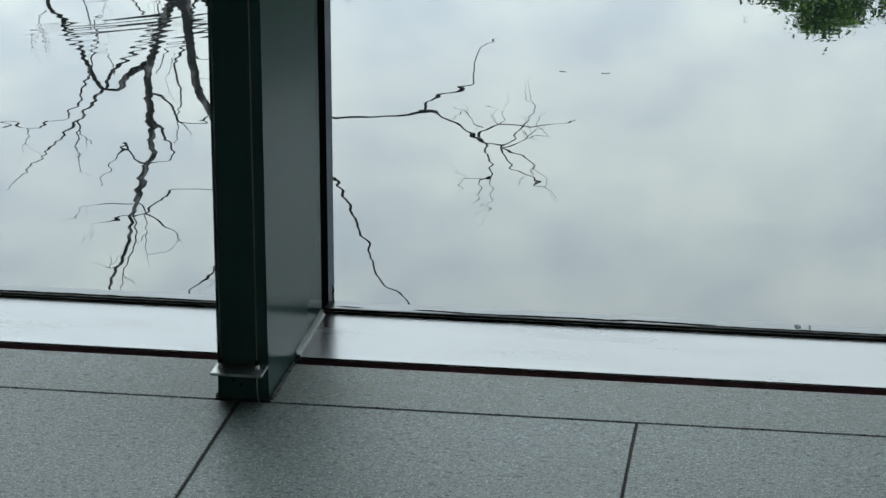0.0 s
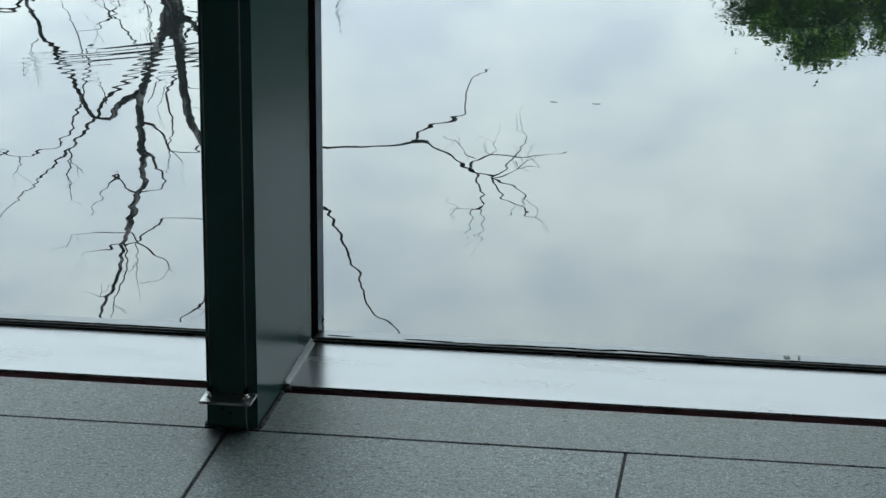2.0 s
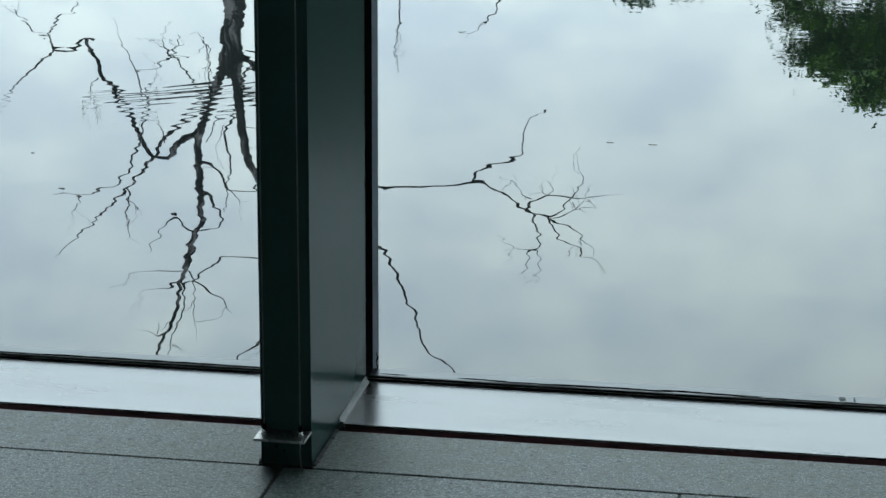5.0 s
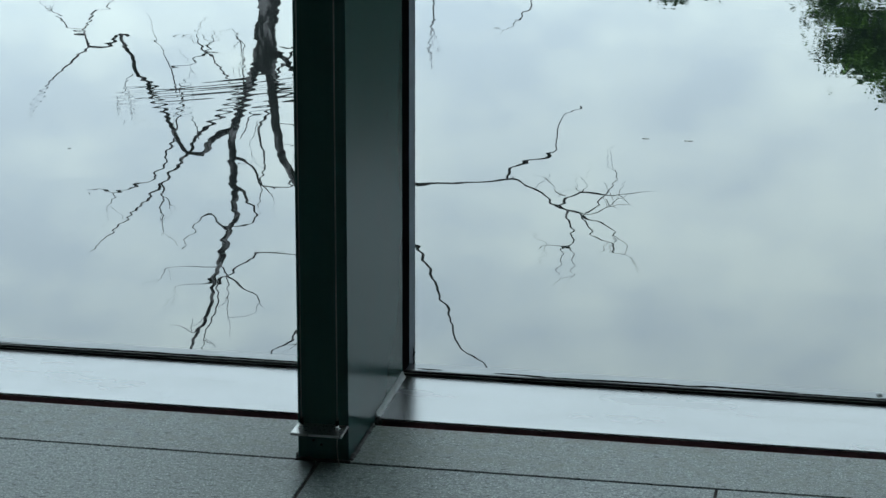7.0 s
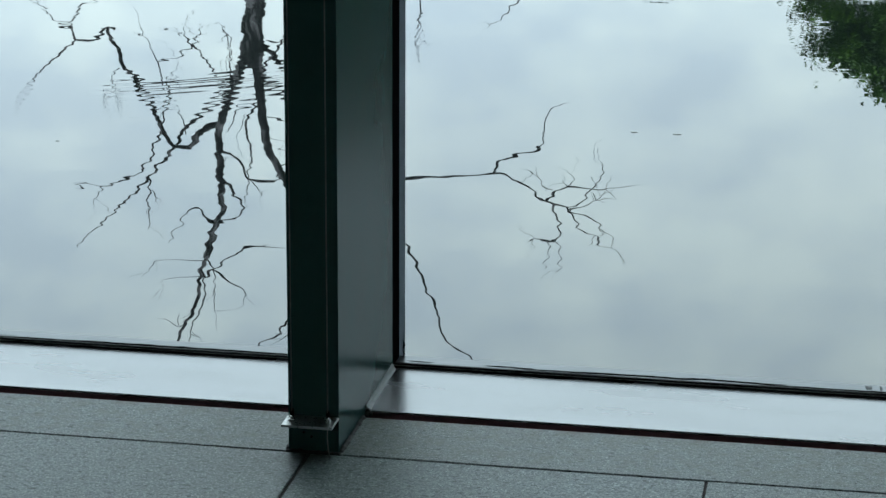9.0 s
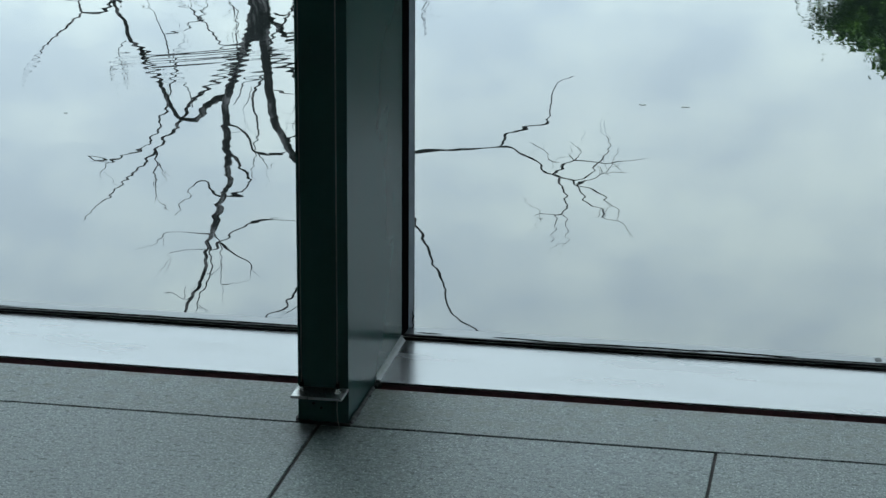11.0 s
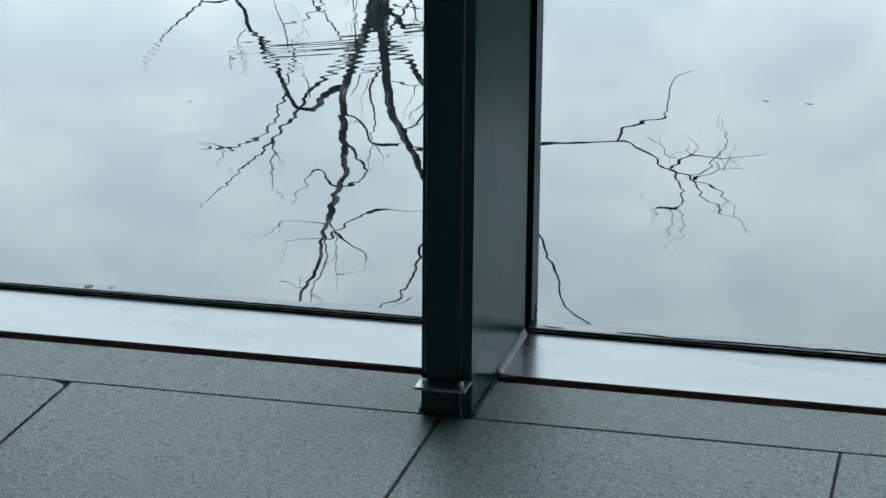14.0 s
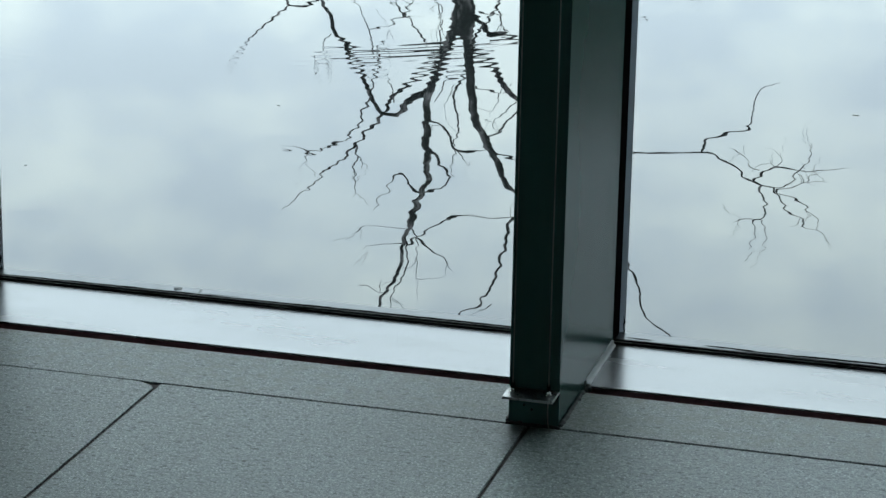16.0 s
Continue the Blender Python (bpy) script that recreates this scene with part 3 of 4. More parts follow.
def bare_tree(y):
    tree = new("bare_tree")
    tree.location = (-6.9, y, 0)
    tagged(tree, "bare leafless grey tree on the far bank, mirrored in the pond", "tree")
    rng = random.Random(7)
    twig_mesh = bmesh.new()

    def limb(name, r0, r1, pts):
        """One limb through points (across, height), with a few fine twigs near its end."""
        lean = rng.uniform(-0.05, 0.05)
        line = wander([(x, lean * k / len(pts), z) for k, (x, z) in enumerate(pts)], 0.09, 0.005, rng)
        knots = [1 + 0.16 * noise.noise(p * 4.0) for p in line]
        radii = [r * k for r, k in zip(taper(len(line), r0, r1 * (0.4 if r0 < 0.0145 else 0.6 if r0 < 0.025 else 1.0)), knots)]
        part(name, tube(line, radii, 8), BARK, tree, smooth=True)
        for _ in range(2 if r0 < 0.0145 else 0):
            k = rng.randrange(len(line) // 2, len(line))
            d = (line[min(k + 1, len(line) - 1)] - line[max(k - 1, 0)]).normalized()
            a = math.atan2(d.z, d.x) + rng.choice((-1, 1)) * rng.uniform(0.5, 1.1)
            q, size, way = line[k].copy(), rng.uniform(0.12, 0.34), [line[k]]
            for _ in range(4):
                a += rng.uniform(-0.5, 0.5)
                q = q + Vector((math.cos(a), rng.uniform(-0.2, 0.2), math.sin(a))) * size / 4
                way.append(q)
            fine = wander(way, 0.05, 0.005, rng)
            tube(fine, taper(len(fine), min(0.005, radii[k] * 0.7), 0.002), 5, twig_mesh)

    limb("trunk", 0.19, 0.13, [(0.0, -0.1), (-0.02, 1.2), (0.0, 2.4), (-0.07, 3.3), (-0.11, 3.75)])
    limb("fork", 0.125, 0.175, [(-0.09, 3.42), (-0.11, 3.72), (-0.12, 3.92), (-0.15, 4.10)])
    limb("leader", 0.0980, 0.0540, [(-0.14, 3.52), (-0.21, 3.95), (-0.32, 4.24), (-0.41, 4.48), (-0.52, 4.73), (-0.60, 4.98)])
    limb("leader", 0.0550, 0.0368, [(-0.57, 4.90), (-0.60, 5.04), (-0.59, 5.49), (-0.59, 5.97), (-0.62, 6.25), (-0.74, 6.50), (-0.83, 6.79)])
    limb("leader", 0.0354, 0.0156, [(-0.68, 6.34), (-0.73, 6.57), (-0.81, 6.78), (-0.90, 7.06), (-0.91, 7.26), (-0.99, 7.47), (-1.08, 7.68), (-1.16, 7.85), (-1.21, 8.00), (-1.28, 8.39)])
    limb("branch", 0.0127, 0.0085, [(-0.86, 6.98), (-0.84, 7.30), (-0.91, 7.51), (-0.99, 7.65), (-1.04, 7.84), (-1.06, 8.01), (-1.09, 8.30)])
    limb("limb", 0.0800, 0.0190, [(-0.08, 3.51), (-0.06, 3.91), (-0.02, 4.36), (0.01, 4.75), (0.05, 5.09), (0.11, 5.28), (0.22, 5.47), (0.32, 5.65), (0.44, 5.84), (0.56, 6.10), (0.84, 6.25), (1.36, 6.18), (1.94, 6.38)])
    limb("limb", 0.0184, 0.0127, [(1.94, 6.38), (2.09, 6.69), (2.17, 6.88), (2.23, 7.11), (2.36, 7.26), (2.39, 7.46), (2.47, 7.70), (2.63, 7.88), (2.84, 8.01), (3.08, 8.41)])
    limb("limb", 0.0425, 0.0283, [(-0.04, 3.81), (0.16, 3.93), (0.28, 4.07), (0.47, 4.04), (0.66, 4.12), (0.90, 4.14)])
    limb("limb", 0.0460, 0.0198, [(0.02, 4.32), (0.29, 4.45), (0.37, 4.56), (0.45, 4.71), (0.57, 4.84), (0.85, 5.07), (1.36, 5.44), (1.94, 5.54)])
    limb("limb", 0.0198, 0.0170, [(1.94, 5.54), (2.51, 5.47), (3.08, 5.38), (3.29, 5.39), (3.38, 5.46), (3.56, 5.54), (3.66, 5.62), (3.71, 5.68), (3.83, 5.72)])
    limb("branch", 0.0198, 0.0142, [(0.23, 5.49), (0.39, 5.37), (0.54, 5.17), (0.73, 5.00)])
    limb("branch", 0.0113, 0.0092, [(0.30, 5.64), (0.47, 5.66), (0.59, 5.67), (0.87, 5.76)])
    limb("branch", 0.0226, 0.0184, [(0.03, 4.24), (0.08, 4.05), (0.20, 3.93), (0.27, 3.77), (0.38, 3.61), (0.42, 3.46)])
    limb("branch", 0.0212, 0.0071, [(0.01, 4.34), (-0.06, 4.56), (-0.16, 4.76), (-0.23, 4.88), (-0.21, 5.03), (-0.15, 5.22), (-0.15, 5.42), (-0.20, 5.54), (-0.23, 5.78), (-0.25, 5.98)])
    limb("branch", 0.0156, 0.0085, [(-0.08, 4.57), (-0.26, 4.63), (-0.33, 4.66), (-0.39, 4.85), (-0.48, 5.02)])
    limb("limb", 0.0340, 0.0235, [(-0.34, 4.24), (-0.73, 4.32), (-1.05, 4.38), (-1.37, 4.44), (-1.59, 4.44), (-1.73, 4.33), (-1.89, 4.23), (-1.95, 4.08), (-1.99, 3.92), (-2.09, 3.80), (-2.12, 3.68)])
    limb("branch", 0.0241, 0.0064, [(-2.00, 3.70), (-2.11, 3.66), (-2.32, 3.81), (-2.48, 3.82), (-2.58, 3.81), (-2.62, 3.88), (-2.72, 3.96), (-2.88, 4.08), (-3.05, 4.26), (-3.22, 4.48), (-3.33, 4.61), (-3.44, 4.85)])
    limb("branch", 0.0170, 0.0099, [(-2.58, 3.81), (-2.63, 3.65), (-2.52, 3.50), (-2.44, 3.39), (-2.30, 3.33), (-2.21, 3.17)])
    limb("branch", 0.0113, 0.0071, [(-2.63, 3.64), (-2.82, 3.62), (-2.90, 3.50), (-3.01, 3.43), (-3.09, 3.32)])
    limb("branch", 0.0078, 0.0050, [(-1.97, 4.20), (-2.07, 4.32), (-2.08, 4.43), (-2.16, 4.63), (-2.21, 4.79)])
    limb("branch", 0.0099, 0.0050, [(-1.71, 4.43), (-1.94, 4.44), (-2.06, 4.42), (-1.97, 4.58), (-1.93, 4.74)])
    limb("limb", 0.0311, 0.0283, [(-1.75, 4.33), (-1.67, 4.55), (-1.52, 4.67), (-1.46, 4.86), (-1.39, 4.99), (-1.30, 5.16), (-1.22, 5.25)])
    limb("limb", 0.0566, 0.0269, [(-0.59, 4.89), (-0.79, 4.98), (-0.93, 5.13), (-1.02, 5.25), (-1.22, 5.24)])
    limb("limb", 0.0297, 0.0226, [(-0.48, 4.43), (-0.64, 4.60), (-0.79, 4.73), (-0.92, 4.86), (-1.11, 5.03), (-1.20, 5.24)])
    limb("branch", 0.0226, 0.0064, [(-1.21, 5.23), (-1.26, 5.32), (-1.41, 5.46), (-1.51, 5.62), (-1.58, 5.73), (-1.72, 5.87), (-1.84, 5.96), (-1.94, 6.05), (-2.08, 6.15), (-2.15, 6.26), (-2.33, 6.39), (-2.49, 6.54), (-2.66, 6.73)])
    limb("branch", 0.0170, 0.0040, [(-1.39, 4.98), (-1.41, 5.10), (-1.52, 5.23), (-1.54, 5.37), (-1.65, 5.55), (-1.74, 5.64), (-1.78, 5.74), (-1.96, 5.78), (-2.13, 5.84), (-2.29, 5.86), (-2.49, 5.84), (-2.66, 5.88)])
    limb("branch", 0.0127, 0.0057, [(-1.58, 5.73), (-1.57, 5.89), (-1.64, 6.06), (-1.63, 6.28), (-1.63, 6.46)])
    limb("branch", 0.0071, 0.0042, [(-2.29, 5.86), (-2.37, 6.01), (-2.40, 6.22)])
    limb("branch", 0.0071, 0.0042, [(-1.59, 5.88), (-1.51, 5.95), (-1.47, 6.05)])
    limb("branch", 0.0156, 0.0064, [(-0.66, 6.30), (-0.76, 6.29), (-0.87, 6.19), (-0.92, 6.04), (-0.99, 6.02), (-1.11, 6.11), (-1.15, 6.26), (-1.23, 6.38), (-1.31, 6.51), (-1.35, 6.63)])
    limb("branch", 0.0241, 0.0127, [(-0.58, 5.67), (-0.45, 5.74), (-0.41, 5.89), (-0.31, 5.96), (-0.32, 6.14), (-0.37, 6.26), (-0.61, 6.30)])
    limb("branch", 0.0184, 0.0170, [(-0.58, 5.29), (-0.42, 5.33), (-0.28, 5.47), (-0.25, 5.58), (-0.14, 5.65), (0.14, 5.63), (0.25, 5.52)])
    limb("branch", 0.0085, 0.0057, [(-0.24, 5.59), (-0.12, 5.73), (-0.04, 5.82)])
    limb("branch", 0.0127, 0.0113, [(-0.85, 7.06), (-0.71, 6.97), (-0.54, 6.80), (-0.34, 6.67), (-0.22, 6.62), (0.30, 6.57), (0.57, 6.50)])
    limb("branch", 0.0085, 0.0050, [(-0.91, 7.04), (-1.18, 7.10), (-1.43, 7.17)])
    limb("branch", 0.0085, 0.0042, [(-0.84, 6.84), (-1.02, 6.84), (-1.30, 6.84), (-1.58, 6.96), (-1.71, 7.11)])
    limb("branch", 0.0092, 0.0050, [(-0.82, 6.82), (-0.71, 6.94), (-0.70, 7.25), (-0.71, 7.54), (-0.51, 7.51)])
    limb("branch", 0.0134, 0.0057, [(-0.70, 6.98), (-0.58, 7.04), (-0.46, 7.13), (-0.34, 7.19), (-0.27, 7.27), (-0.29, 7.43)])
    limb("branch", 0.0092, 0.0057, [(-1.12, 7.74), (-1.22, 7.80), (-1.23, 7.59)])
    limb("limb", 0.0226, 0.0156, [(0.61, 6.50), (0.49, 7.06), (0.34, 7.59), (0.24, 7.70), (0.22, 7.80), (0.04, 7.90), (-0.04, 8.01), (-0.25, 8.40)])
    limb("branch", 0.0085, 0.0057, [(0.36, 7.79), (0.24, 7.88), (0.16, 7.99)])
    limb("branch", 0.0142, 0.0099, [(-0.60, 4.23), (-0.70, 4.14), (-0.74, 4.07), (-0.83, 4.00), (-0.85, 3.92), (-0.94, 3.87), (-1.02, 3.78), (-1.07, 3.71), (-1.08, 3.58)])
    limb("branch", 0.0113, 0.0099, [(-0.94, 3.87), (-0.88, 3.77), (-0.85, 3.65), (-0.82, 3.56)])
    limb("branch", 0.0092, 0.0057, [(-0.95, 3.88), (-1.09, 3.94), (-1.13, 4.00)])
    limb("branch", 0.0170, 0.0156, [(-1.26, 4.48), (-1.29, 4.61), (-1.36, 4.77), (-1.39, 4.98)])
    limb("branch", 0.0099, 0.0071, [(-0.42, 4.21), (-0.43, 3.93), (-0.41, 3.74), (-0.51, 3.63), (-0.55, 3.54)])
    limb("branch", 0.0085, 0.0085, [(-1.06, 5.06), (-1.08, 4.95), (-1.16, 4.76), (-1.24, 4.71), (-1.53, 4.67)])
    limb("branch", 0.0092, 0.0078, [(-1.35, 4.40), (-1.40, 4.18), (-1.43, 4.08), (-1.50, 3.96), (-1.53, 3.85), (-1.61, 3.71), (-1.65, 3.62)])
    limb("branch", 0.0092, 0.0064, [(-1.30, 4.39), (-1.30, 4.32), (-1.21, 4.29), (-1.13, 4.33)])
    limb("branch", 0.0163, 0.0064, [(3.13, 5.36), (3.23, 5.24), (3.34, 5.17), (3.56, 5.10), (3.77, 5.03), (3.78, 4.90), (3.82, 4.70), (3.85, 4.55), (3.92, 4.47), (4.11, 4.39)])
    limb("branch", 0.0184, 0.0057, [(3.83, 5.72), (3.93, 5.78), (3.98, 5.86), (4.01, 5.98), (4.03, 6.15), (4.01, 6.28), (3.92, 6.33), (3.89, 6.51), (3.81, 6.67)])
    limb("branch", 0.0071, 0.0042, [(4.04, 6.29), (4.07, 6.46), (4.04, 6.61), (3.97, 6.71)])
    limb("branch", 0.0064, 0.0035, [(4.03, 6.29), (3.73, 6.32), (3.62, 6.37)])
    limb("branch", 0.0134, 0.0042, [(3.93, 5.78), (4.06, 5.81), (4.18, 5.83), (4.28, 5.76), (4.36, 5.67), (4.44, 5.57), (4.53, 5.45), (4.61, 5.33), (4.58, 5.23), (4.50, 5.16), (4.45, 4.99)])
    limb("branch", 0.0127, 0.0064, [(4.16, 5.83), (4.22, 5.91), (4.27, 6.03), (4.34, 6.14), (4.48, 6.20), (4.60, 6.31), (4.75, 6.34), (4.82, 6.41), (4.90, 6.53)])
    limb("branch", 0.0092, 0.0064, [(4.20, 5.87), (4.40, 5.93), (4.55, 6.00), (4.62, 6.08), (4.69, 6.17), (4.76, 6.32)])
    limb("branch", 0.0085, 0.0057, [(4.20, 5.86), (4.36, 5.80), (4.47, 5.72), (4.56, 5.66), (4.62, 5.58)])
    limb("branch", 0.0113, 0.0042, [(3.83, 5.71), (3.98, 5.63), (4.13, 5.55), (4.36, 5.55), (4.54, 5.57), (4.69, 5.53), (4.91, 5.50), (5.13, 5.45)])
    limb("branch", 0.0064, 0.0035, [(4.13, 5.55), (4.06, 5.49), (4.04, 5.42)])
    limb("branch", 0.0071, 0.0042, [(4.14, 5.55), (4.20, 5.45), (4.21, 5.35)])
    limb("branch", 0.0071, 0.0035, [(3.93, 5.61), (3.79, 5.56), (3.77, 5.47), (3.68, 5.38), (3.49, 5.31)])
    limb("branch", 0.0064, 0.0035, [(4.47, 5.62), (4.51, 5.70), (4.62, 5.67), (4.84, 5.67)])
    limb("limb", 0.0425, 0.0177, [(0.08, 2.75), (0.77, 2.62), (1.45, 2.52), (2.14, 2.68), (2.93, 2.51), (3.49, 2.75)])
    limb("branch", 0.0142, 0.0050, [(2.14, 2.68), (2.15, 3.13), (2.16, 3.31), (2.12, 3.46), (2.11, 3.57), (2.08, 3.69), (2.12, 3.78), (2.16, 3.99)])
    limb("branch", 0.0071, 0.0057, [(2.18, 3.27), (2.14, 3.42), (2.16, 3.51)])
    limb("branch", 0.0127, 0.0064, [(3.49, 2.75), (3.42, 3.08), (3.35, 3.16), (3.33, 3.24), (3.24, 3.31), (3.09, 3.39), (2.91, 3.41)])
    limb("branch", 0.0078, 0.0040, [(0.08, 4.78), (0.23, 4.8), (0.39, 4.82), (0.51, 4.8), (0.61, 4.77)])
    limb("branch", 0.0071, 0.0040, [(0.39, 4.82), (0.37, 4.95), (0.33, 5.04), (0.26, 5.14)])
    limb("branch", 0.0085, 0.0050, [(0.62, 4.93), (0.56, 5.01), (0.46, 5.1), (0.35, 5.18), (0.32, 5.28), (0.36, 5.35), (0.46, 5.34)])
    limb("branch", 0.0060, 0.0030, [(-0.22, 4.75), (-0.28, 4.91), (-0.35, 5.08), (-0.32, 5.33)])
    limb("branch", 0.0085, 0.0050, [(-1.41, 4.09), (-1.28, 4.07), (-1.13, 4.02), (-1.06, 3.91), (-0.94, 3.87), (-0.85, 3.76), (-0.85, 3.65)])
    limb("branch", 0.0085, 0.0050, [(-0.95, 3.88), (-1.02, 3.78), (-1.08, 3.69)])
    limb("branch", 0.0200, 0.0100, [(-0.59, 4.4), (-0.38, 4.37), (-0.17, 4.31), (0.05, 4.27), (0.28, 4.22), (0.42, 4.13), (0.56, 4.08)])
    limb("branch", 0.0130, 0.0080, [(0.08, 3.73), (0.21, 3.77), (0.34, 3.7), (0.39, 3.57)])
    limb("branch", 0.0130, 0.0090, [(0.38, 3.72), (0.4, 3.86), (0.44, 3.95), (0.55, 4.0)])
    limb("branch", 0.0085, 0.0050, [(-0.49, 3.63), (-0.44, 3.82), (-0.46, 4.01), (-0.47, 4.18)])
    limb("branch", 0.0060, 0.0030, [(-2.17, 4.68), (-2.2, 4.52), (-2.05, 4.54), (-2.0, 4.74), (-1.99, 4.9)])
    tagged(part("twigs", twig_mesh, BARK, tree, smooth=True), kind="stuff")
    return tree


bare_tree(26.0)


# ---- leafy trees ----
def crown(rng, lobes, leaf, spread):
    """Many small bent leaves in loose clumps inside uneven lobes (centre, radii, clumps, leaves in a clump), with gaps."""
    verts, faces = [], []
    for centre, radii, clumps, per_clump in lobes:
        c = Vector(centre)
        for _ in range(clumps):
            while True:
                d = Vector((rng.uniform(-1, 1), rng.uniform(-1, 1), rng.uniform(-0.8, 1)))
                if 0.35 < d.length < 1 + 0.16 * noise.noise(d * 2.3 + c):
                    break
            heart = c + Vector((d.x * radii[0], d.y * radii[1], d.z * radii[2]))
            size = spread * rng.uniform(0.5, 1.3)
            for _ in range(int(per_clump * rng.uniform(0.6, 1.4))):
                at = heart + Vector((rng.gauss(0, 1), rng.gauss(0, 1), rng.gauss(0, 0.6))) * size
                turn = Euler((rng.uniform(-0.9, 0.9), rng.uniform(-0.9, 0.9), rng.uniform(0, 6.3))).to_matrix()
                s = leaf * rng.uniform(0.6, 1.4)
                k = len(verts)
                for p in ((-0.5, 0, 0), (0, -0.28, 0.08), (0.5, 0, 0), (0, 0.28, 0.08)):
                    verts.append(at + turn @ (Vector(p) * s))
                faces += [(k, k + 1, k + 2), (k, k + 2, k + 3)]
    data = bpy.data.meshes.new("crown")
    data.from_pydata(verts, [], faces)
    return data


def leafy_tree(x, y, top, centre_h, radii, clumps, per_clump, leaf, spread, material, label, seed, lobes=()):
    rng = random.Random(seed)
    tree = new("leafy_tree")
    tree.location = (x, y, 0.3)
    tagged(tree, label, "tree", "leafy trees on the bank")
    stem = wander([(0, 0, -0.4), (0.1, 0, centre_h * 0.5), (-0.05, 0.1, centre_h), (0, 0, centre_h + radii[2] * 0.5)], 0.4, 0.02, rng)
    part("trunk", tube(stem, taper(len(stem), top * 0.025, top * 0.006), 8), BARK, tree, smooth=True)
    for k in range(6):
        a, h = k * 1.05, centre_h * (0.6 + 0.08 * k)
        way = [(0, 0, h), (math.cos(a) * radii[0] * 0.4, math.sin(a) * radii[1] * 0.4, h + radii[2] * 0.2), (math.cos(a) * radii[0] * 0.75, math.sin(a) * radii[1] * 0.75, h + radii[2] * 0.35)]
        line = wander(way, 0.3, 0.03, rng)
        part("limb", tube(line, taper(len(line), top * 0.01, top * 0.002), 6), BARK, tree, smooth=True)
    data = crown(rng, [((0, 0, centre_h), radii, clumps, per_clump), *lobes], leaf, spread)
    data.materials.append(material)
    leafage = new("crown", data)
    leafage.parent = tree
    return tree


TUFTS = [((-2.30, 0.2, 5.85), (0.22, 0.5, 0.30), 12, 36), ((-1.55, -0.4, 5.78), (0.62, 0.8, 0.40), 100, 90), ((-1.0, 0.1, 6.52), (0.38, 0.5, 0.34), 34, 46),
         ((-0.6, -0.2, 6.15), (0.34, 0.6, 0.48), 34, 70), ((0.5, 0.1, 5.95), (0.45, 0.6, 0.50), 60, 80), ((1.4, -0.3, 5.85), (0.7, 0.8, 0.6), 80, 80),
         ((-0.8, -0.6, 5.75), (0.6, 0.7, 0.34), 70, 90), ((-2.45, 0.0, 4.95), (0.36, 0.8, 0.42), 26, 50), ((-1.2, -0.3, 5.25), (1.1, 0.8, 0.32), 60, 70), ((1.0, -0.2, 5.2), (0.9, 0.8, 0.35), 40, 70), ((0.3, -0.5, 5.3), (0.5, 0.6, 0.4), 36, 70)]
leafy_tree(2.45, 40, 6.8, 4.15, (2.6, 2.3, 1.85), 330, 58, 0.105, 0.17, LEAF, "dark green leafy tree on the far bank, mirrored in the pond", 3, TUFTS)
leafy_tree(9.1, 41, 9.4, 4.9, (3.6, 3.0, 3.9), 700, 60, 0.2, 0.3, LEAF, "dark green leafy tree on the far bank, mirrored in the pond", 4)
leafy_tree(14.0, 42, 10.0, 5.6, (3.6, 3.0, 3.9), 420, 50, 0.2, 0.3, LEAF, "tall dark green leafy tree on the far bank", 8)
leafy_tree(20.0, 43, 11.0, 6.0, (3.8, 3.0, 4.2), 320, 46, 0.22, 0.34, LEAF, "tall dark green leafy tree on the far bank", 9)
far = leafy_tree(-5.5, 72, 10.8, 6.6, (3.6, 3.2, 3.95), 300, 70, 0.17, 0.30, LEAF_FAR, "dark green leafy tree far behind the pond", 5)
rng = random.Random(11)
for k, x in enumerate((-32, -25, -19, -13.5, 0.5, 6, 12, 18, 25)):
    t = copy_thing(far, pose(x, 72 + rng.uniform(-2, 5), 0.3, 0, 0, rng.uniform(0, 360)))
    s = rng.uniform(0.82, 0.95)
    t.scale = (1.0, 1.0, s)


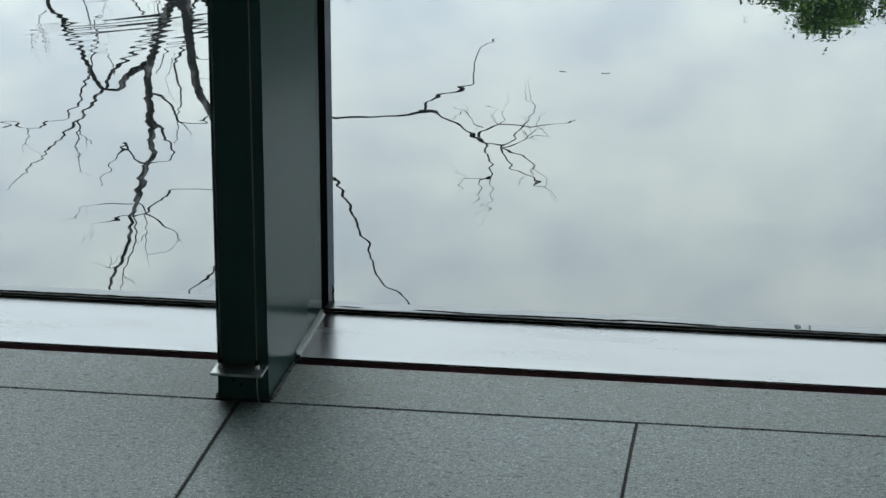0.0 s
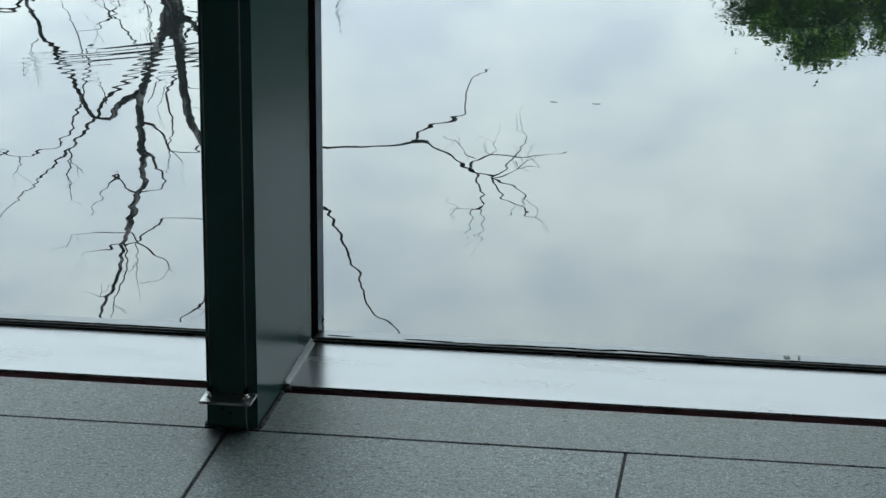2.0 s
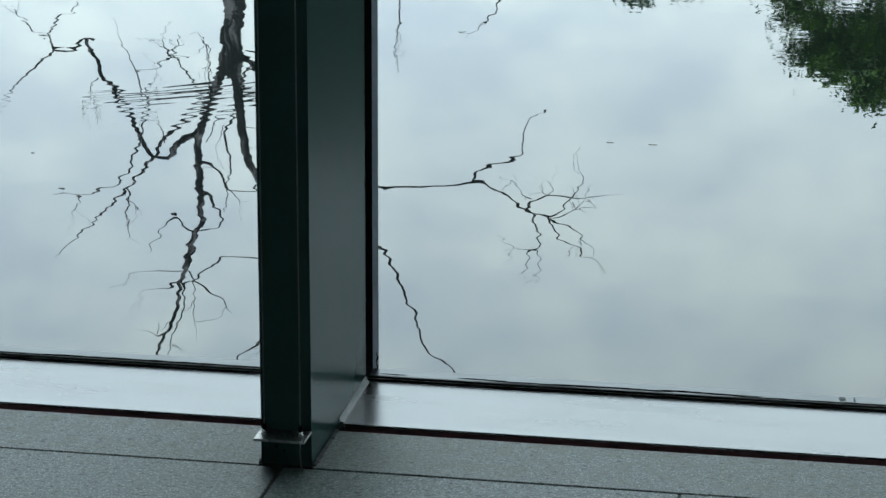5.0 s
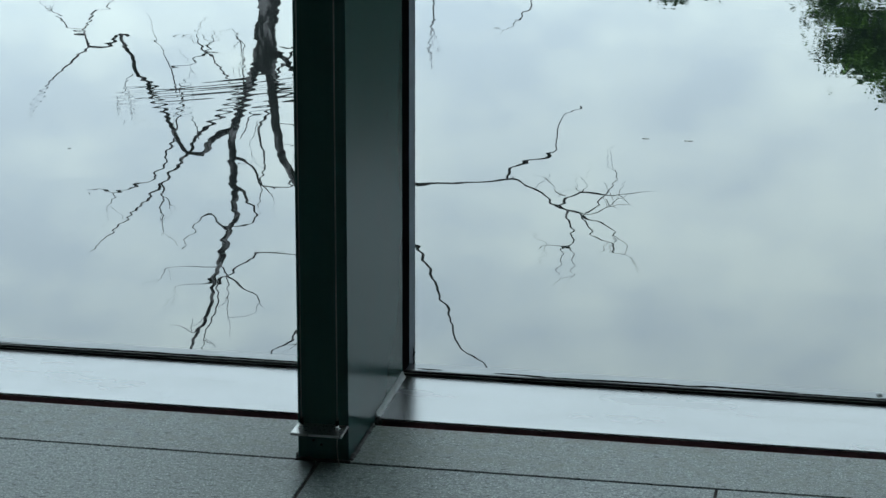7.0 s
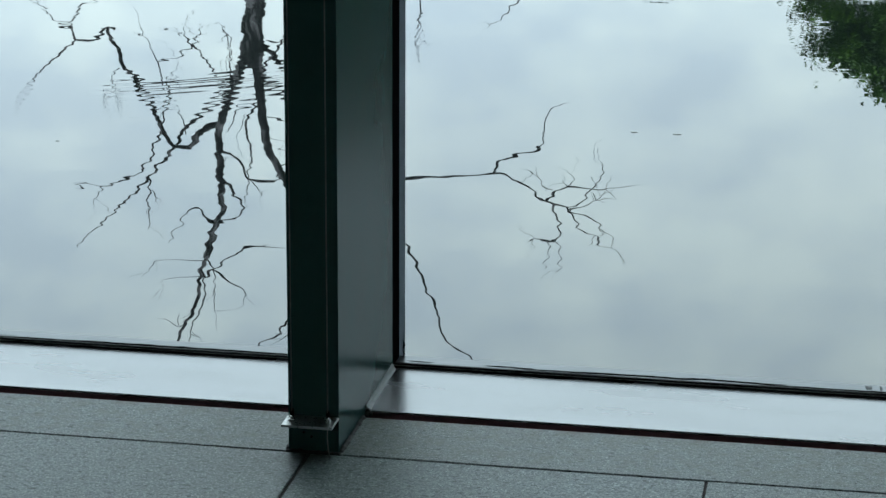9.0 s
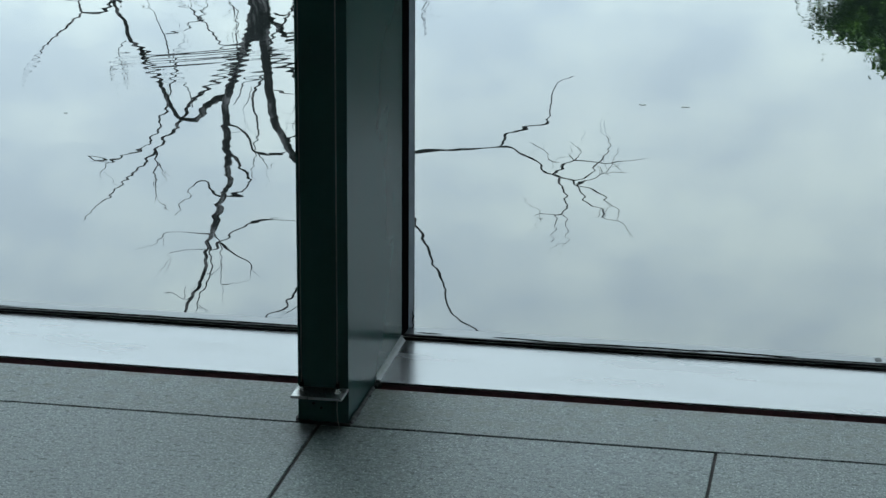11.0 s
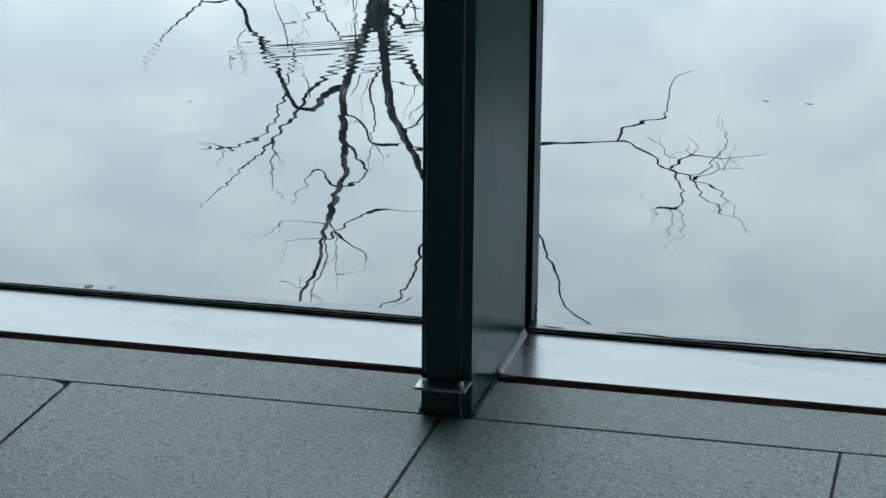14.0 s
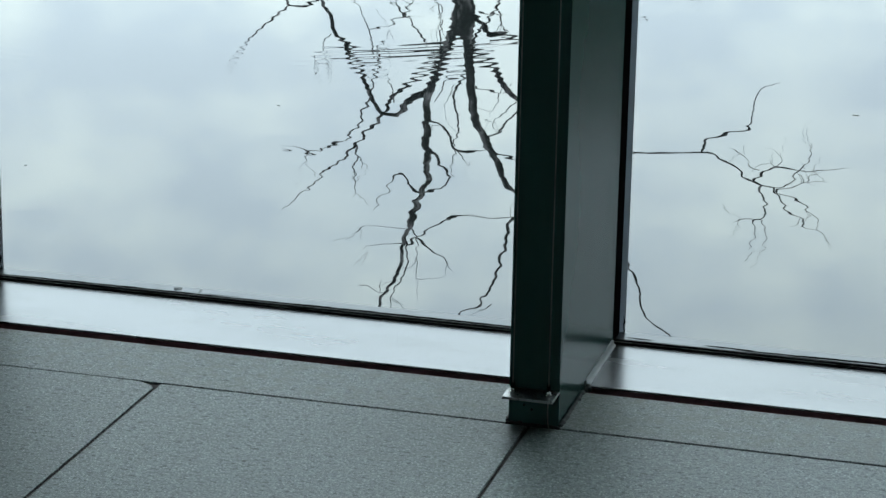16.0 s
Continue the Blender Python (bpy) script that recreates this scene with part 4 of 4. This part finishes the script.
# ---- leaves afloat on the pond ----
def floating_leaf(x, y, size, turn, seed):
    rng = random.Random(seed)
    bm = bmesh.new()
    half = [(-1.0, 0.0), (-0.55, 0.22), (0.05, 0.30), (0.6, 0.18), (1.0, 0.0)]
    rim = half + [(a, -b) for a, b in half[-2:0:-1]]
    up = [bm.verts.new((a * size / 2, b * size / 2, 0.0012 + 0.0006 * rng.random())) for a, b in rim]
    down = [bm.verts.new((v.co.x, v.co.y, 0.0)) for v in up]
    bm.faces.new(up)
    bm.faces.new(down[::-1])
    for k in range(len(up)):
        n = (k + 1) % len(up)
        bm.faces.new((down[k], down[n], up[n], up[k]))
    ob = part("floating_leaf", bm, DRY)
    ob.matrix_world = pose(x, y, WATER_Z, 0, 0, turn)
    return tagged(ob, "small dead brown leaf afloat on the pond", "leaf", "floating leaves")


for k, (x, y, size, turn) in enumerate(((-1.715, 3.560, 0.013, 20), (0.236, 4.105, 0.026, -8), (0.388, 4.10, 0.030, 6), (-2.187, 2.51, 0.010, 40))):
    floating_leaf(x, y, size, turn, k)

# ---- stone slabs, last ----
def slab_mesh(name, w, d):
    bm = bevelled(0, 0, -0.03, w, d, 0.0, 0.0012)
    return as_mesh(name, bm, GRANITE)


rng = random.Random(2)
GAP, GAP_Y = 0.0062, 0.0024
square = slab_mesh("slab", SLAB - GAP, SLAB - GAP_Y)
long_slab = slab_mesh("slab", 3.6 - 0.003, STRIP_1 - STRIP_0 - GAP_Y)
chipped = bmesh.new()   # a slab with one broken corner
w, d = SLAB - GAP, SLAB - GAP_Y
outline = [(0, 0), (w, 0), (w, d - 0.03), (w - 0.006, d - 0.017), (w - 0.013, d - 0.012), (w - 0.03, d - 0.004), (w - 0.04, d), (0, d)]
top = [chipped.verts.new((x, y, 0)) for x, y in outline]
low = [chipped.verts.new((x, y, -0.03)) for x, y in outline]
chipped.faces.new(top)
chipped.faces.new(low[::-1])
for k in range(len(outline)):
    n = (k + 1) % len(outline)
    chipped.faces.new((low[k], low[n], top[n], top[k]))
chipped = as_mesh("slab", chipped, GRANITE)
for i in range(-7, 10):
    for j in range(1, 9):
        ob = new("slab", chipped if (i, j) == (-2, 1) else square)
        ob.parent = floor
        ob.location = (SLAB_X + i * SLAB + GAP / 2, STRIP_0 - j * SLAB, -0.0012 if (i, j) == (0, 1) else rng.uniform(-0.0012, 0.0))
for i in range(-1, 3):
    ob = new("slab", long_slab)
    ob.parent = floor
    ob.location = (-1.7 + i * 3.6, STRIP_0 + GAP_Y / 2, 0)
